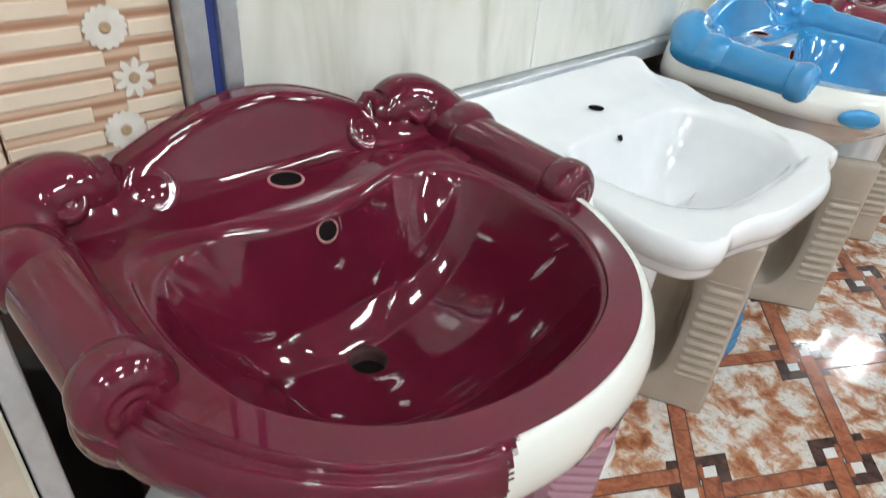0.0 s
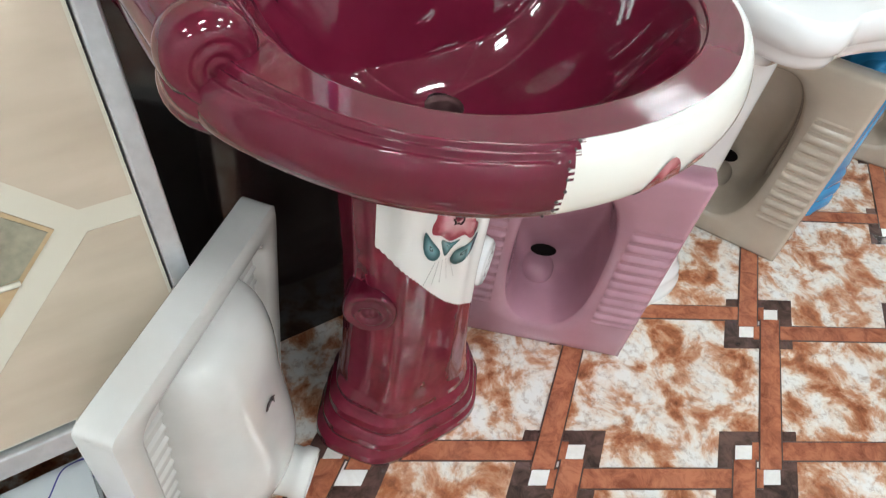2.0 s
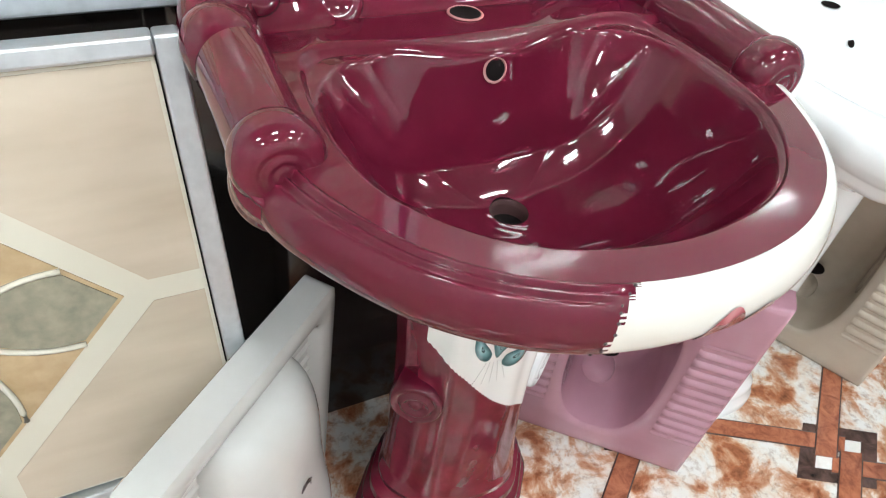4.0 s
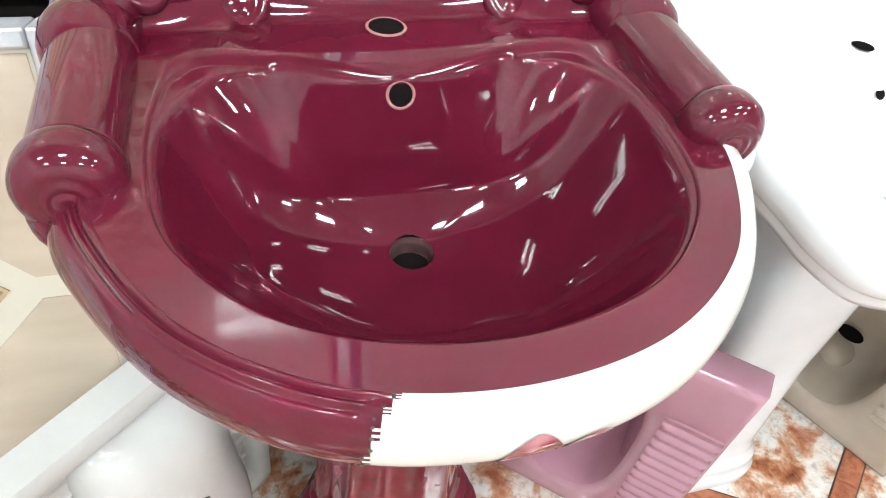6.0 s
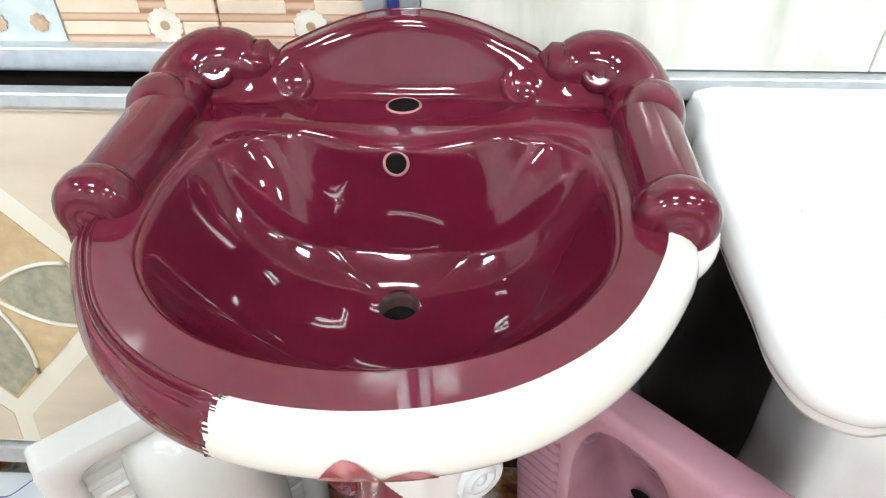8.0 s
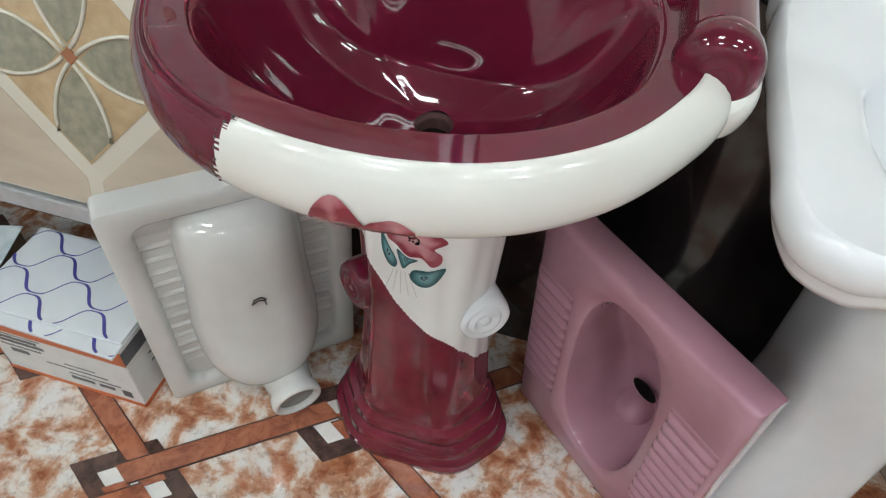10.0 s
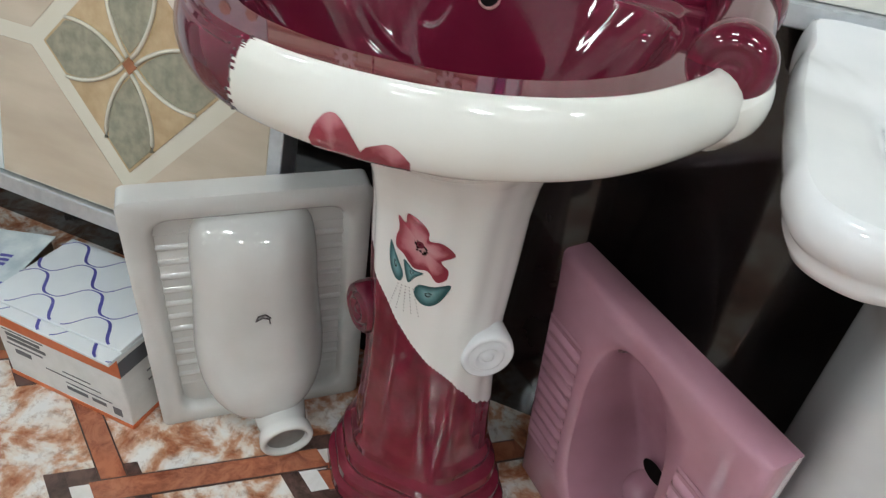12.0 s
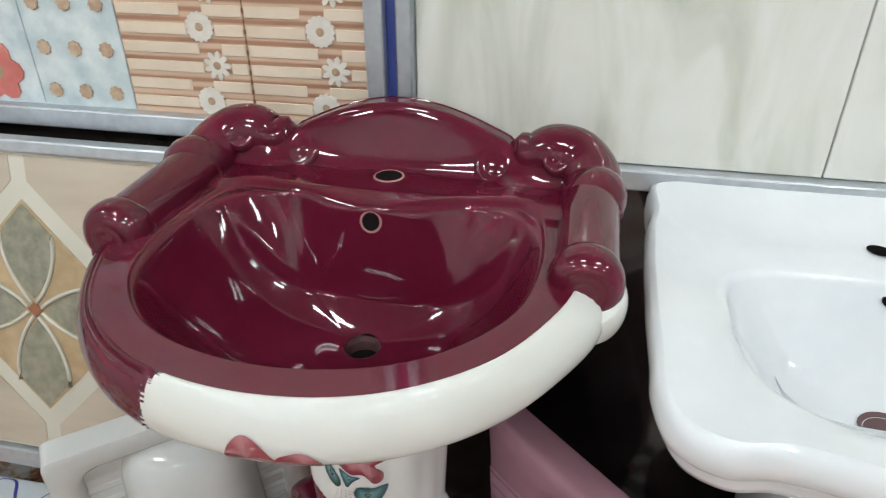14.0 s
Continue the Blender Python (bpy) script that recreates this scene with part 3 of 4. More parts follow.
def pedestal(parent, plain=None):
    zs = sorted(set([p[0] for p in PED] + list(np.linspace(0.0, 0.15, 40)) + list(np.linspace(0.15, 0.653, 48))))
    rings = [[ped_point(2 * math.pi * i / 160, z) for i in range(160)] for z in zs]
    m, n, l, b = node_material("two_tone_glaze", 0.07, 0.0, 0.0)
    tc = n.new("ShaderNodeTexCoord")
    sep = n.new("ShaderNodeSeparateXYZ")
    l.new(tc.outputs["Object"], sep.inputs[0])

    def mth(op, a, c):
        k = n.new("ShaderNodeMath")
        k.operation = op
        for i, v in enumerate((a, c)):
            if isinstance(v, (int, float)):
                k.inputs[i].default_value = v
            else:
                l.new(v, k.inputs[i])
        return k.outputs[0]
    px = sep.outputs[0]
    edge = mth("ADD", mth("MULTIPLY", px, -0.87), mth("ADD", mth("MULTIPLY", mth("MINIMUM", px, 0.0), -0.42), mth("MULTIPLY", mth("MAXIMUM", mth("SUBTRACT", px, 0.06), 0.0), -1.1)))
    edge = mth("ADD", edge, mth("ADD", mth("MULTIPLY", mth("SINE", mth("MULTIPLY", px, 1300.0), 0.0), 0.0012), 0.382))
    mask = mth("MULTIPLY", mth("GREATER_THAN", sep.outputs[2], edge), mth("GREATER_THAN", px, -0.085))
    mix = n.new("ShaderNodeMix")
    mix.data_type = "RGBA"
    tn = noise_node(n, l, 22, 3)
    tr = ramp(n, [(0.3, (0.105, 0.0065, 0.018)), (0.7, (0.165, 0.014, 0.033))])
    l.new(tn.outputs["Fac"], tr.inputs["Fac"])
    l.new(tr.outputs["Color"], mix.inputs[6])
    mix.inputs[7].default_value = (0.76, 0.76, 0.74, 1)
    l.new(mask, mix.inputs[0])
    l.new(mix.outputs[2], b.inputs["Base Color"])
    ped = mesh_object("pedestal", *loft(rings), plain or m, parent, "" if plain else "burgundy pedestal with white drapery panel")
    for s in (-1, 1):
        v, f = loft(lathe([(0.0, 0.016), (0.004, 0.0168), (0.007, 0.0145), (0.010, 0.0100), (0.013, 0.0115), (0.017, 0.0168), (0.020, 0.0165), (0.023, 0.0112), (0.026, 0.0115), (0.031, 0.0160), (0.035, 0.0125), (0.037, 0.003), (0.035, -0.03), (0.03, -0.05)], 36))
        mesh_object("volute", *moved((v, f), pose(s * 0.088, 0.045, 0.375, 90, 0, 0) @ pose(0, 0, 0, 0, s * 35, 0)), plain or (WHITE_GLAZE if s > 0 else BURGUNDY), parent, "" if plain else "white spiral volute" if s > 0 else "burgundy spiral volute")
    return ped


ped = pedestal(thing)


def ped_front(x, z, off=0.0009):
    """The place on the pedestal's front at x, z, a hair outside the glaze."""
    lo, hi = -math.pi, 0.0
    for _ in range(40):
        mid = (lo + hi) / 2
        if ped_point(mid, z)[0] < x:
            lo = mid
        else:
            hi = mid
    p = ped_point((lo + hi) / 2, z)
    return (p[0], p[1] - off, z)


def decal(name, pts, material, parent, label="", off=0.0009):
    """A painted motif that lies on the pedestal, filled from its middle outward."""
    pts = [tuple(p) for p in spline(pts, len(pts) * 4)]
    cx, cz = sum(p[0] for p in pts) / len(pts), sum(p[1] for p in pts) / len(pts)
    n, v, f = len(pts), [], []
    for k in range(1, 6):
        v += [ped_front(cx + (x - cx) * k / 5, cz + (z - cz) * k / 5, off) for x, z in pts]
    v.append(ped_front(cx, cz, off))
    for k in range(4):
        f += [(k * n + i, k * n + (i + 1) % n, (k + 1) * n + (i + 1) % n, (k + 1) * n + i) for i in range(n)]
    f += [(5 * n, i, (i + 1) % n) for i in range(n)]
    ob = mesh_object(name, v, f, material, parent, label)
    fade = ob.data.attributes.new("fade", "FLOAT", "POINT")
    fade.data.foreach_set("value", [k / 5 for k in range(1, 6) for _ in range(n)] + [0.0])
    return ob


def motif(pts):
    return [((x - 352) * 0.00030, 0.536 - (z - 240) * 0.00034) for x, z in pts]


decal("flower_print", motif([(245, 150), (280, 168), (290, 125), (350, 145), (380, 175), (385, 205), (440, 203), (487, 250), (440, 275), (468, 310), (465, 350), (430, 365), (390, 330), (330, 338), (280, 295), (245, 280), (240, 240), (252, 200)]), PETAL, ped, "painted pink-red flower")
PETAL_DARK = node_material("petal_deep_red", 0.15, color=(0.14, 0.012, 0.028))[0]
decal("flower_eye", motif([(335, 225), (350, 217), (365, 225), (364, 238), (350, 245), (337, 238)]), PETAL_DARK, ped, "", 0.0022)
decal("leaf_print", motif([(215, 265), (245, 310), (285, 375), (275, 415), (240, 405), (215, 350)]), LEAF, ped, "painted teal leaf")
decal("leaf_print", motif([(340, 430), (360, 400), (420, 388), (485, 375), (460, 440), (420, 475), (375, 480), (345, 455)]), LEAF, ped)
decal("sepal_print", motif([(285, 315), (330, 345), (375, 345), (340, 375), (312, 408), (295, 370)]), LEAF, ped, "", 0.0011)
DOT = node_material("dark_dot_paint", 0.3, color=(0.04, 0.03, 0.03))[0]
V, F = [], []
for k in range(5):
    for i in range(9):
        x, z = motif([(250 + 26 * k + (i - 4) * (k - 2) * 2.2, 430 + 14 * i)])[0]
        o = len(V)
        V += [ped_front(x + a * 0.0009, z + b_ * 0.0011) for a, b_ in ((-1, 0), (0, -1), (1, 0), (0, 1))]
        F.append((o, o + 1, o + 2, o + 3))
mesh_object("dotted_print", V, F, DOT, ped, "sprays of dark painted dots")

# painted petals under the cream band, and the dotted seam
C_, D_ = outline(RIM_EDGE, 400), outline(BAND_EDGE, 400)


PLAIN_ROWS = open_spline(PLAIN, 3)


def band_point(x, k, off=0.0010):
    """A place on the front of the rim band: x across, k from its middle (0) to its underside (1)."""
    best = min((i for i in range(len(C_)) if C_[i][1] < 0), key=lambda i: abs(C_[i][0] - x))
    q = 27 + 15 * k
    r0, r1 = PLAIN_ROWS[int(q)], PLAIN_ROWS[min(int(q) + 1, 44)]
    s_, dz, _ = r0 + (r1 - r0) * (q - int(q))
    p = C_[best] + (D_[best] - C_[best]) * s_
    low = (q - 27) / 15
    return (p[0], p[1] - off * (1 - low) - 0.0003, Z_RIM + dz - off * low)


PX = -0.014
V, F = [], []
for i in range(17):
    x = PX + 0.072 * i / 16
    top = 0.62 - 0.60 * max(0.0, math.sin(math.pi * min(1, max(0, (x - PX) / 0.040)))) if x < PX + 0.040 else 0.62 - 0.25 * math.sin(math.pi * (x - PX - 0.040) / 0.032)
    for k in range(6):
        V.append(band_point(x, top + (1.0 - top) * k / 5))
for i in range(16):
    for k in range(5):
        F.append((i * 6 + k, (i + 1) * 6 + k, (i + 1) * 6 + k + 1, i * 6 + k + 1))
print_ob = mesh_object("petal_print", V, F, PETAL, thing, "painted dark red petals under the rim")
print_ob.data.attributes.new("fade", "FLOAT", "POINT").data.foreach_set("value", [min(1.0, 0.45 + 0.5 * abs(2 * ((i % 9) / 8) - 1) + 0.1 * k) for i in range(17) for k in range(6)])
rows = open_spline(BEADED, 3)
for k in range(13):
    s_, dz, _ = rows[3 + 3 * k]
    best = min((i for i in range(len(C_)) if C_[i][1] < 0), key=lambda i: abs(C_[i][0] + 0.069 + 0.014 * (3 + 3 * k) / 36 - 0.0012 * (k % 2)))
    p = C_[best] + (D_[best] - C_[best]) * s_
    v, f = loft(lathe([(0, 0.0009), (0.0010, 0.0007), (0.0015, -0.0008)], 8))
    mesh_object("seam_bead", *moved((v, f), pose(p[0], p[1] - 0.0003, Z_RIM + dz, 15 + 100 * k / 12)), DOT, thing)

# ---- squat pans


def rounded_rect(w, h, r, n=6):
    out = []
    for cx, cz, a0 in ((w - r, h - r, 0), (-w + r, h - r, 90), (-w + r, -h + r, 180), (w - r, -h + r, 270)):
        for i in range(n + 1):
            a = radians(a0 + 90 * i / n)
            out.append((cx + r * math.cos(a), cz + r * math.sin(a)))
    return out


def ridge_patch(w, h, ridges, amp, sink):
    """A footrest: a sunk rounded field crossed by round ridges; local x, z, with y to the back."""
    nx, nz = 12, ridges * 8
    V, F = [], []
    for k in range(nz + 1):
        z = -h + 2 * h * k / nz
        for i in range(nx + 1):
            x = -w + 2 * w * i / nx
            edge = float(sstep(0, 0.12, 1 - abs(x) / w) * sstep(0, 0.05, 1 - abs(z) / h))
            V.append((x, -0.001 + edge * (sink - amp * (0.5 + 0.5 * math.cos(2 * math.pi * ridges * (k / nz))) ** 0.7), z))
    for k in range(nz):
        for i in range(nx):
            a = k * (nx + 1) + i
            F.append((a, a + 1, a + nx + 2, a + nx + 1))
    return V, F


def slab_frame(W, L, T, hole, zc, r):
    """A slab with a rounded opening: outer sides, a face ring and the rounded lip."""
    n = 56
    inner = [(hole[0] * math.copysign(abs(math.cos(t)) ** 0.75, math.cos(t)), zc + hole[1] * math.copysign(abs(math.sin(t)) ** 0.75, math.sin(t))) for t in (2 * math.pi * i / n for i in range(n))]
    outer = []
    for i in range(n):
        t = 2 * math.pi * i / n
        c, s_ = math.cos(t), math.sin(t)
        a = math.atan2(s_ * L / 2, c * W / 2)
        k = min((W / 2) / max(1e-6, abs(math.cos(a))), (L / 2) / max(1e-6, abs(math.sin(a))))
        outer.append((k * math.cos(a), L / 2 + k * math.sin(a)))
    rings = [[(x * 0.985, T, L / 2 + (z - L / 2) * 0.985) for x, z in outer], [(x, T * 0.9, z) for x, z in outer], [(x, r, z) for x, z in outer],
             [(x - math.copysign(r * 0.3, x), r * 0.3, z - math.copysign(r * 0.3, z - L / 2)) for x, z in outer],
             [(x - math.copysign(r, x), 0, z - math.copysign(r, z - L / 2)) for x, z in outer]]
    for k in (0.35, 0.7):
        rings.append([(o[0] + (i_[0] - o[0]) * k, 0, o[1] + (i_[1] - o[1]) * k) for o, i_ in zip(rings[4] and [(p[0], p[2]) for p in rings[4]], inner)])
    rings.append([(x * 1.06, 0.0005, zc + (z - zc) * 1.03) for x, z in inner])
    rings.append([(x, 0.006, z) for x, z in inner])
    return rings, inner


def pan(label, material, m, W=0.36, L=0.470, T=0.048, hole_x=0.0):
    """A squat pan stood on end: local x across, z up its length, y from its upper face towards its back."""
    t = empty("squat_pan", m, label, "squat toilet", "squat pans")
    zc = L * 0.52
    rings, inner = slab_frame(W, L, T, (0.078, 0.188), zc, 0.010)
    mesh_object("slab", *loft(rings), material, t, split=50)
    # the bowl: shallow at its upper end, deep over the trap
    rings = [[(x, 0.006, z) for x, z in inner]]
    for s_, q in ((0.985, 0.06), (0.965, 0.2), (0.945, 0.4), (0.93, 0.6), (0.91, 0.78), (0.87, 0.91), (0.80, 0.975), (0.6, 1.0), (0.3, 1.0), (0.0, 1.0)):
        ring = []
        for x, z in inner:
            zz = zc + (z - zc) * s_
            ring.append((x * s_, 0.006 + q * (0.052 + 0.078 * float(sstep(0, 1, (0.88 * L - zz) / (0.62 * L)))), zz))
        rings.append(ring)
    mesh_object("bowl", *loft(rings), material, t)
    # flat near-black disc: the shade down the drain, painted on the bowl floor
    v, f = loft(lathe([(0.020, 0.0), (0.0, 0.0005)], 24))
    mesh_object("drain_hole_shade", *moved((v, f), pose(hole_x, 0.121, 0.140, 84, 0, 0) @ Matrix.Diagonal((1.25, 0.8, 1, 1))), HOLE_SHADE, t, "dark drain opening")
    hump = [(0.036, 0.0), (0.035, 0.016), (0.031, 0.030), (0.022, 0.042), (0.011, 0.047), (0.0, 0.048)]
    v, f = loft(lathe([tuple(p) for p in open_spline(hump, 3)], 32))
    mesh_object("trap_hump", *moved((v, f), pose(hole_x - 0.004, 0.136, 0.080, 90, 0, 0)), material, t)
    for s_ in (-1, 1):
        mesh_object("footrest", *moved(ridge_patch(0.038, 0.135, 11, 0.009, 0.004), pose(s_ * 0.132, 0, L * 0.50)), material, t)
    return t


def pan_back(label, material, m, W=0.337, L=0.480, T=0.042):
    """A squat pan stood on end with its trap towards the viewer (local -y)."""
    t = empty("squat_pan", m, label, "squat toilet", "squat pans")
    o, q = rounded_rect(W / 2, L / 2, 0.012), rounded_rect(W / 2 - 0.034, L / 2 - 0.034, 0.03)
    e = rounded_rect(W / 2 - 0.006, L / 2 - 0.006, 0.012)
    rings = [[(x, T * 0.55, z) for x, z in e], [(x, T * 0.45, z) for x, z in o], [(x, -T * 0.50, z) for x, z in o], [(x, -T * 0.60, z) for x, z in e],
             [(x, -T * 0.60, z) for x, z in rounded_rect(W / 2 - 0.028, L / 2 - 0.028, 0.03)], [(x, -T * 0.50, z) for x, z in q], [(x * 0.97, -0.006, z * 0.985) for x, z in q]]
    mesh_object("slab", *moved(loft(rings, True, True, True), pose(0, 0, L / 2)), material, t, split=55)
    rings = []
    prof = [(0.448, 0.012, 0.046), (0.444, 0.035, 0.060), (0.432, 0.056, 0.070), (0.41, 0.070, 0.077), (0.37, 0.080, 0.081), (0.31, 0.086, 0.083), (0.25, 0.093, 0.087), (0.19, 0.103, 0.091), (0.14, 0.109, 0.089), (0.10, 0.106, 0.079), (0.07, 0.092, 0.062), (0.05, 0.066, 0.036)]
    for z, d, w in open_spline(prof, 3):
        rings.append([(1.12 * w * math.copysign(abs(math.cos(a)) ** 0.8, math.cos(a)), -d * math.sin(a) ** 0.8 if 0 < a < math.pi else 0.0, z) for a in (math.pi * i / 36 for i in range(37))])
    mesh_object("trap", *loft(rings, False, True, True), material, t)
    v, f = loft(lathe([(0.046, -0.05), (0.040, -0.015), (0.039, 0.0), (0.043, 0.006), (0.044, 0.022), (0.041, 0.026), (0.035, 0.026), (0.033, 0.02), (0.032, -0.03)], 28))
    mesh_object("spout", *moved((v, f), pose(0.022, -0.112, 0.058, 94, 0, 4)), material, t, "round trap outlet")
    # disc closing the outlet, greyed to paint in the shade of its inside
    v, f = loft(lathe([(0.0325, 0.0), (0.0, -0.002)], 28))
    mesh_object("spout_hollow", *moved((v, f), pose(0.022, -0.128, 0.057, 94, 0, 4)), speckled("shaded_inside", (0.10, 0.10, 0.095), (0.20, 0.20, 0.19), 20, 0.3, 0.2, 0.1), t, "grey inside of the outlet")
    for s_ in (-1, 1):
        mesh_object("footrest", *moved(ridge_patch(0.031, 0.165, 12, 0.013, 0.010), pose(s_ * 0.112, -0.006, 0.250)), material, t)
    v, f = tube([(-0.010, 0, -0.004), (-0.006, 0, 0.006), (0.004, 0, 0.008), (0.011, 0, 0.000)], 0.0012, 6)
    mesh_object("maker_mark", *joined(moved((v, f), pose(0.0, -0.0885, 0.305)), moved((v, f), pose(0.001, -0.0885, 0.299, 0, 35, 0))), DOT, t, "small grey printed mark")
    return t


pan("pink glazed ceramic squat toilet pan standing on its end", PINK, pose(0.288, 0.070, 0, 0, 0, -43) @ pose(0, 0, 0, 4.5), W=0.354, L=0.480, hole_x=-0.01)
pan_back("greyish white squat pan stood up with its trap outward", PAN_WHITE, pose(-0.312, 0.108, 0, 0, 0, 42) @ pose(0, 0, 0, 4.5))
pan("beige glazed ceramic squat toilet pan stood on end", BEIGE, pose(0.845, 0.125, 0, 0, 0, -66), hole_x=-0.02)
pan("beige glazed ceramic squat toilet pan stood on end", BEIGE, pose(1.468, 0.095, 0, 0, 0, -58))
pan("beige glazed ceramic squat toilet pan stood on end", BEIGE, pose(2.06, 0.12, 0, 0, 0, -58))

# ---- neighbouring basins ----
def plain_basin(label, x0, edge, material):
    t = empty("pedestal_basin", pose(x0, 0, 0), label, "washbasin")
    O = outline(edge, 300)
    n, top = len(O), 0.760
    mid = np.array((0.0, 0.06))
    inner = outline(mirrored([(0, -0.095), (0.06, -0.095), (0.115, -0.085), (0.155, -0.05), (0.168, 0.0), (0.168, 0.05), (0.16, 0.10), (0.13, 0.125), (0.09, 0.13), (0.045, 0.13), (0, 0.13)]), 300)
    rings = []
    for k in range(0, 15):
        q = k / 14
        g = 0.25 * q ** 2 + 0.75 * q ** 4
        p0 = np.array((0.0, 0.04))
        rings.append([(p0[0] + 0.022 * math.cos(6.2832 * i / n - 1.5708) * (1 - q) + (inner[i][0] - p0[0]) * q, p0[1] + 0.022 * math.sin(6.2832 * i / n - 1.5708) * (1 - q) + (inner[i][1] - p0[1]) * q, 0.640 + (top - 0.010 - 0.640) * g) for i in range(n)])

    def rise(y):
        return 0.022 * float(sstep(0.20, 0.27, y)) + 0.008 * float(sstep(0.12, 0.17, y))
    for s_, dz in ((1.03, -0.004), (1.08, -0.001)):
        rings.append([(mid[0] + (p[0] - mid[0]) * s_, mid[1] + (p[1] - mid[1]) * s_, top + dz) for p in inner])
    for k in (0.25, 0.5, 0.75, 1.0):
        rings.append([tuple(inner[i] * 1.05 + (O[i] * 0.965 + mid * 0.035 - inner[i] * 1.05) * k) + (top + rise(inner[i][1] + (O[i][1] - inner[i][1]) * k) + 0.004 * k,) for i in range(n)])
    mesh_object("basin_top", *loft(rings), material, t)
    rings = []
    for s_, dz, kp in ((0.965, 0.004, 1), (0.985, 0.002, 1), (1.0, -0.007, 0.8), (1.003, -0.017, 0.5), (0.992, -0.027, 0.2), (0.972, -0.033, 0), (0.960, -0.037, 0), (0.960, -0.043, 0), (0.945, -0.051, 0), (0.85, -0.060, 0), (0.66, -0.082, 0), (0.45, -0.13, 0)):
        rings.append([(mid[0] + (p[0] - mid[0]) * s_, mid[1] + (p[1] - mid[1]) * s_, top + dz + rise(p[1]) * kp) for p in O])
    mesh_object("rim_band", *loft(rings), material, t)
    # both holes are flat discs whose near-black colour is their inner shade
    for c, r in (((0.0, 0.178, top + 0.0105), 0.0125), ((0.0, 0.126, top - 0.02), 0.0065)):
        v, f = loft(lathe([(r, 0.0), (0.0, -0.0005)], 20))
        mesh_object("tap_hole" if r > 0.012 else "overflow_hole", *moved((v, f), pose(*c, 0 if r > 0.012 else 50)), HOLE_SHADE, t)
    v, f = loft(lathe([(0.028, 0.002), (0.023, 0.0), (0.021, -0.03), (0, -0.03)], 24))
    mesh_object("drain_fitting", *moved((v, f), pose(0, 0.04, 0.641)), CHROME, t)
    zs = [(0.0, 0.124, 0.105), (0.02, 0.126, 0.105), (0.035, 0.116, 0.097), (0.05, 0.119, 0.10), (0.065, 0.108, 0.09), (0.10, 0.098, 0.085), (0.3, 0.088, 0.08), (0.55, 0.094, 0.085), (0.66, 0.12, 0.10)]
    rings = []
    for z in np.linspace(0, 0.66, 60):
        a, b_ = np.interp(z, [q[0] for q in zs], [q[1] for q in zs]), np.interp(z, [q[0] for q in zs], [q[2] for q in zs])
        rings.append([(0.02 + a * math.copysign(abs(math.cos(w)) ** 0.5, math.cos(w)), 0.12 + b_ * math.copysign(abs(math.sin(w)) ** 0.5, math.sin(w)), z) for w in (6.2832 * i / 64 for i in range(64))])
    mesh_object("pedestal", *loft(rings), material, t, split=60)
    return t


plain_basin("plain white glazed washbasin with wavy rim on a pedestal", 0.545, [(0, -0.160), (0.07, -0.156), (0.120, -0.138), (0.158, -0.126), (0.192, -0.124), (0.214, -0.100), (0.222, -0.065), (0.214, -0.028), (0.226, 0.018), (0.237, 0.060), (0.229, 0.092), (0.243, 0.130), (0.246, 0.195), (0.232, 0.228), (0.234, 0.270), (0.15, 0.283),
             (0, 0.283), (-0.15, 0.283), (-0.229, 0.270), (-0.232, 0.225), (-0.238, 0.195), (-0.242, 0.130), (-0.244, 0.080), (-0.246, 0.035), (-0.247, -0.030), (-0.249, -0.080), (-0.238, -0.122), (-0.205, -0.141), (-0.165, -0.136), (-0.120, -0.143), (-0.07, -0.157)], WHITE_GLAZE)

FILM_BLUE = speckled("blue_glaze_under_film", (0.02, 0.20, 0.44), (0.03, 0.27, 0.55), 12, 0.10, 1.0, 1.0)
FILM_RED = speckled("burgundy_under_film", (0.12, 0.006, 0.02), (0.16, 0.01, 0.03), 12, 0.10, 1.0, 1.0)
blue = empty("pedestal_basin", pose(1.13, 0.0, 0.0), "blue and cream washbasin under clear film on a blue pedestal", "washbasin")
basin(blue, FILM_BLUE, CREAM_GLAZE, False, 160)
pedestal(blue, BLUE)
for ob in blue.children:
    if ob.name.startswith(("pedestal", "volute")):
        ob.scale = (0.58, 0.8, 1)
        ob.location = (0.05, 0.03, 0)
v, f = loft(lathe([(0.0, 0.006), (0.010, 0.0055), (0.018, 0.003), (0.020, -0.004)], 20))
mesh_object("leaf_relief", *moved((v, f), pose(-0.232, -0.098, 0.765, 90, 0, -50) @ Matrix.Diagonal((1.7, 0.8, 1, 1))), BLUE, blue, "raised blue leaf on the cream band")
dark = empty("pedestal_basin", pose(1.77, 0.0, 0.0), "dark red washbasin under clear film on its pedestal", "washbasin")
basin(dark, FILM_RED, WHITE_GLAZE, False, 120)
pedestal(dark, WHITE_GLAZE)

# ---- tile carton and sample sheets ----
CARD = speckled("white_carton", (0.62, 0.62, 0.60), (0.70, 0.70, 0.68), 40, 0.5, 0.0, 0.15)
ORANGE = speckled("orange_print", (0.52, 0.11, 0.03), (0.60, 0.15, 0.05), 40, 0.45, 0.0, 0.1)
INK = node_material("grey_ink", 0.5, color=(0.10, 0.10, 0.11))[0]
INDIGO = node_material("indigo_print", 0.3, color=(0.06, 0.06, 0.28))[0]
SHEET = speckled("white_sample_tile", (0.66, 0.70, 0.72), (0.74, 0.77, 0.78), 10, 0.12, 0.4, 0.05)
bx = empty("tile_carton", pose(-0.597, 0.03, 0), "white and orange cardboard tile carton on the floor", "box")
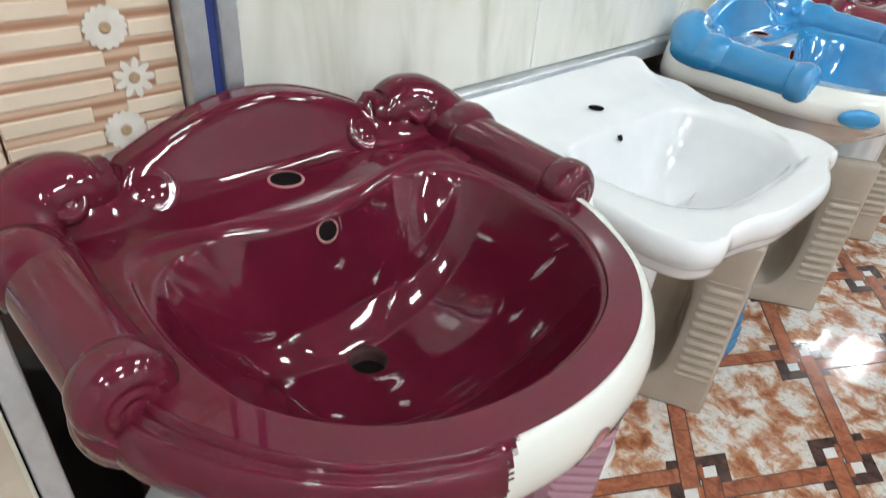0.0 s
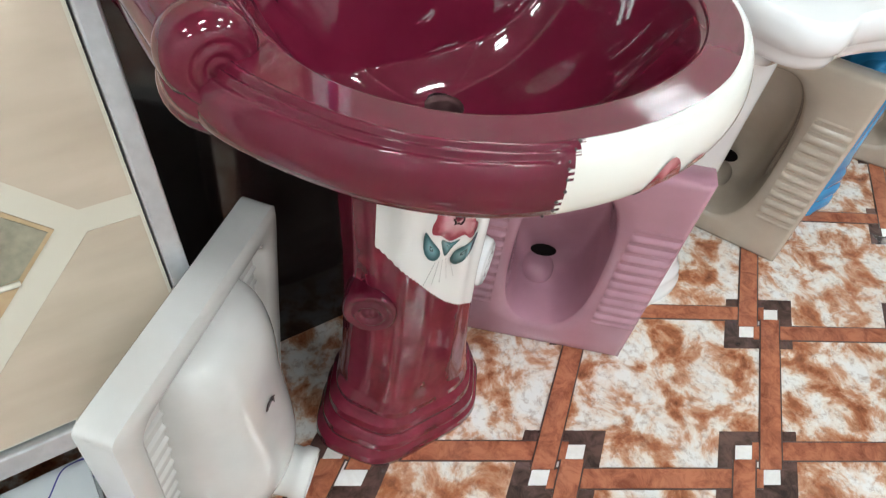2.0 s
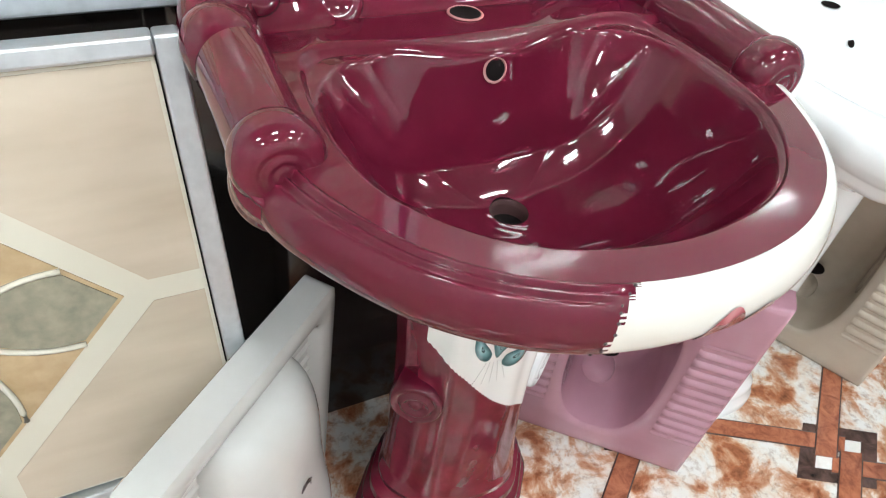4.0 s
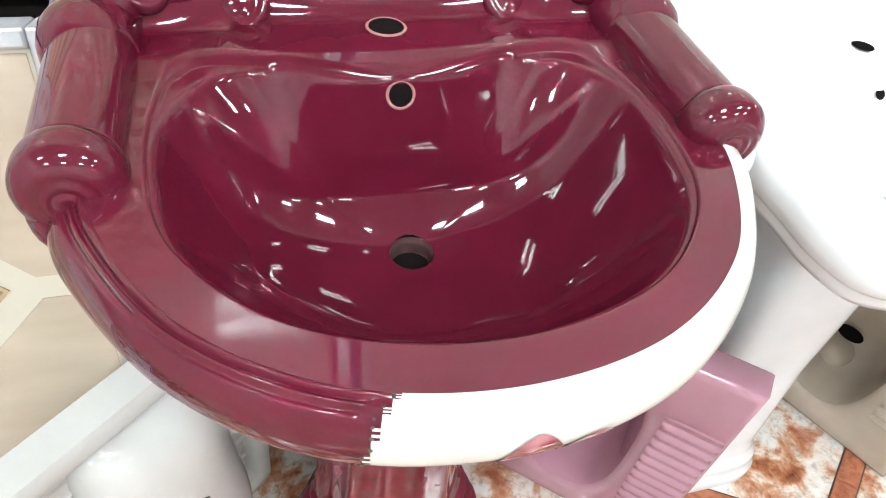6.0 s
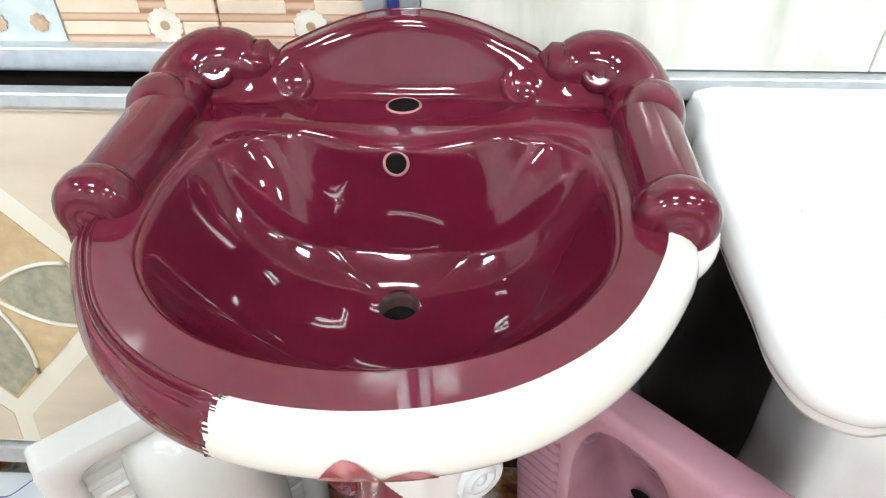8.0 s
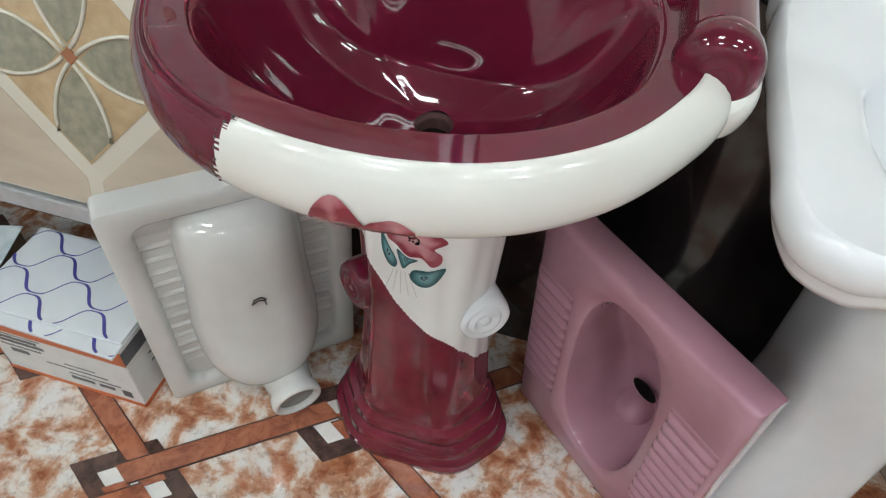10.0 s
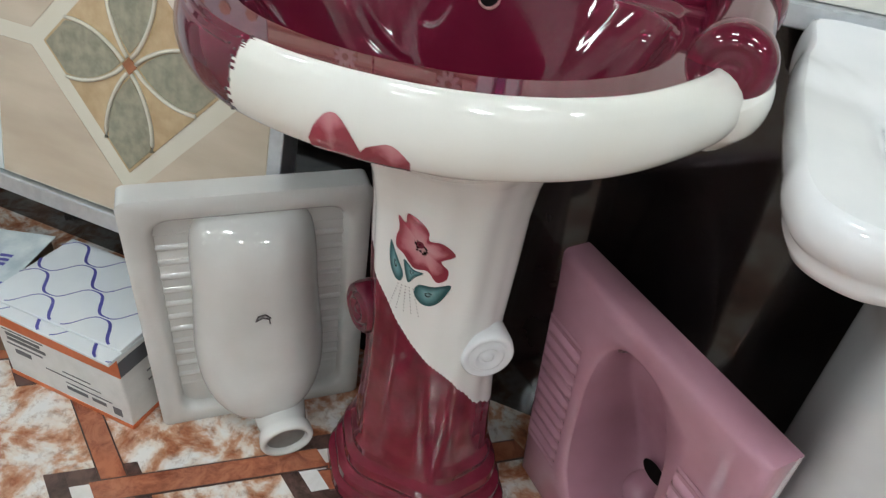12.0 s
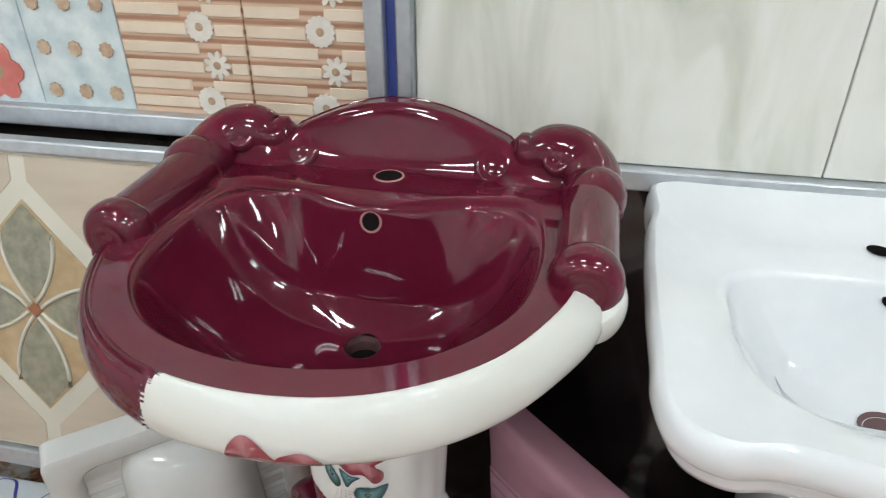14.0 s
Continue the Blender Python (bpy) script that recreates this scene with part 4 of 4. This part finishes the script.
part("carton", box_bm(-0.136, 0.136, -0.08, 0.085, 0, 0.168, 0.002, 1), CARD, bx)
part("orange_band", box_bm(-0.1365, 0.1365, -0.0812, -0.08, 0.126, 0.166), ORANGE, bx)
part("orange_edge", box_bm(-0.1365, 0.1365, -0.0812, -0.08, 0.001, 0.010), ORANGE, bx)
part("orange_edge", box_bm(0.136, 0.1372, -0.0798, 0.085, 0.001, 0.010), ORANGE, bx)
part("black_flap", box_bm(0.136, 0.1372, -0.0798, 0.085, 0.128, 0.160), INK, bx)
for x0, w, z, h in ((-0.12, 0.09, 0.118, 0.002), (-0.115, 0.075, 0.106, 0.007), (-0.115, 0.085, 0.095, 0.007), (-0.12, 0.08, 0.084, 0.003), (-0.105, 0.035, 0.066, 0.010), (0.0, 0.06, 0.072, 0.002), (-0.04, 0.12, 0.060, 0.002), (0.0, 0.10, 0.046, 0.002), (0.0, 0.045, 0.030, 0.008), (0.055, 0.03, 0.030, 0.008), (0.10, 0.018, 0.022, 0.018)):
    part("printed_bar", box_bm(x0, x0 + w, -0.0808, -0.08, z, z + h), INK, bx)
for k in range(6):
    part("printed_bar", box_bm(0.136, 0.1368, -0.03 + 0.012 * (k % 3), -0.022 + 0.012 * (k % 3), 0.075 + 0.007 * k, 0.078 + 0.007 * k), INK, bx)


def sheet(label, m, w, d, curves):
    t = empty("sample_tile", m, label, "tile sample")
    part("tile", box_bm(0, w, 0, d, 0, 0.006, 0.001, 1), SHEET, t)
    for off, sign in curves:
        run, runs = [], []
        for i in range(113):
            u = w * i / 112
            a = 2 * math.pi * u / 0.118
            v = off + sign * 0.0225 * (math.sin(a) + 0.10 * math.sin(3 * a))
            half = 0.0011 + 0.0018 * max(0.0, -sign * math.cos(a)) ** 1.5
            if 0.003 < v < d - 0.003:
                run.append((u, v, half))
            elif run:
                runs.append(run)
                run = []
        for r in runs + [run]:
            if len(r) > 2:
                V = []
                for i, (u, v, h) in enumerate(r):
                    e = Vector((r[min(i + 1, len(r) - 1)][0] - r[max(i - 1, 0)][0], r[min(i + 1, len(r) - 1)][1] - r[max(i - 1, 0)][1])).normalized()
                    V += [(u - sg * h * e.y, v + sg * h * e.x, 0.0064) for sg in (-1, 1)]
                mesh_object("wavy_line", V, [(2 * i, 2 * i + 1, 2 * i + 3, 2 * i + 2) for i in range(len(r) - 1)], INDIGO, t, smooth=False)
    return t


CURVES = [(0.0225 + 0.045 * k, 1 if k % 2 else -1) for k in range(4)]
sheet("white sample tile with wavy blue lines on the carton", pose(-0.742, -0.062, 0.1685, 0, 0, -1), 0.283, 0.180, CURVES)
sheet("white sample tile with wavy blue lines on the carton", pose(-0.738, -0.046, 0.1757, 0, 0, 1), 0.280, 0.182, CURVES)
lf = empty("leaflet", pose(-0.85, -0.03, 0.0, 0, 0, 18), "pale blue printed leaflet lying on a brown carton", "leaflet")
part("carton", box_bm(-0.12, 0.10, -0.01, 0.14, 0, 0.165, 0.002, 1), speckled("dark_brown_card", (0.10, 0.06, 0.035), (0.20, 0.13, 0.08), 30, 0.4, 0.1, 0.2), lf, "brown cardboard carton under the leaflet")
part("sheet", box_bm(-0.10, 0.11, -0.015, 0.14, 0.1655, 0.1675), BLUE_TILE, lf)
for k in range(6):
    part("printed_bar", box_bm(0.02 + 0.03 * (k % 2), 0.043 + 0.03 * (k % 2), 0.04 + 0.012 * (k // 2), 0.047 + 0.012 * (k // 2), 0.1674, 0.168), INDIGO, lf)
part("printed_bar", box_bm(-0.09, 0.10, -0.012, -0.002, 0.1674, 0.168), INDIGO, lf)

# ---- floor inlay: woven strips on a slanting grid ----
GA, GB, G0 = Vector((0.310, -0.184, 0)), Vector((0.263, 0.204, 0)), Vector((0.172, -0.156, 0))


def slant_piece(name, s0, s1, t0, t1, h):
    V = [tuple(GA * s + GB * t + Vector((0, 0, z))) for z in (0.0, h) for s, t in ((s0, t0), (s1, t0), (s1, t1), (s0, t1))]
    me = bpy.data.meshes.new(name)
    me.from_pydata(V, [], [(4, 5, 6, 7), (0, 1, 5, 4), (1, 2, 6, 5), (2, 3, 7, 6), (3, 0, 4, 7)])
    return me


R_, Wd = 0.205, 0.088
PIECES = []
for nm, q, h, mat in (("dark_bar", (-R_, R_, R_ - Wd, R_), 0.0008, DARK_BAR), ("dark_bar", (-R_, R_, -R_, -R_ + Wd), 0.0008, DARK_BAR), ("dark_bar", (-R_, -R_ + Wd, -R_ + Wd, R_ - Wd), 0.0008, DARK_BAR),
                      ("dark_bar", (R_ - Wd, R_, -R_ + Wd, R_ - Wd), 0.0008, DARK_BAR), ("pale_square", (-R_ + Wd, R_ - Wd, -R_ + Wd, R_ - Wd), 0.0006, PALE)):
    me = slant_piece(nm, *q, h)
    me.materials.append(mat)
    PIECES.append((nm, me))
STRIPS = {}
JOINT = node_material("dark_strip_edge", 0.3, color=(0.05, 0.02, 0.015))[0]
for sg in (-1, 1):
    for d, q in (("a", (-0.03, 1.03, 0.080 * sg - 0.055, 0.080 * sg + 0.055)), ("b", (0.068 * sg - 0.055, 0.068 * sg + 0.055, -0.03, 1.03))):
        for edge in (0, 1):
            g = 0.008 if edge else 0
            qq = (q[0], q[1], q[2] - g, q[3] + g) if d == "a" else (q[0] - g, q[1] + g, q[2], q[3])
            me = slant_piece("strip" if not edge else "strip_edge", *qq, (0.0016 if d == "a" else 0.0020) - 0.0002 * edge)
            me.materials.append(JOINT if edge else STRIP)
            STRIPS[d, sg, edge] = me


def lay(name, me, at):
    ob = new(name, me)
    ob.location = at
    ob.parent = floor
    return ob


for i in range(-6, 8):
    for j in range(-6, 8):
        at = G0 + GA * i + GB * j
        if not (-1.5 < at.x < 2.6 and -1.3 < at.y < 0.21):
            continue
        for nm, me in PIECES:
            lay(nm, me, at)
        sg = -1 if (i + j) % 2 == 0 else 1
        for edge in (0, 1):
            if (at + GB).y < 0.26:
                lay("strip" if not edge else "strip_edge", STRIPS["b", sg, edge], at)
            lay("strip" if not edge else "strip_edge", STRIPS["a", sg, edge], at)
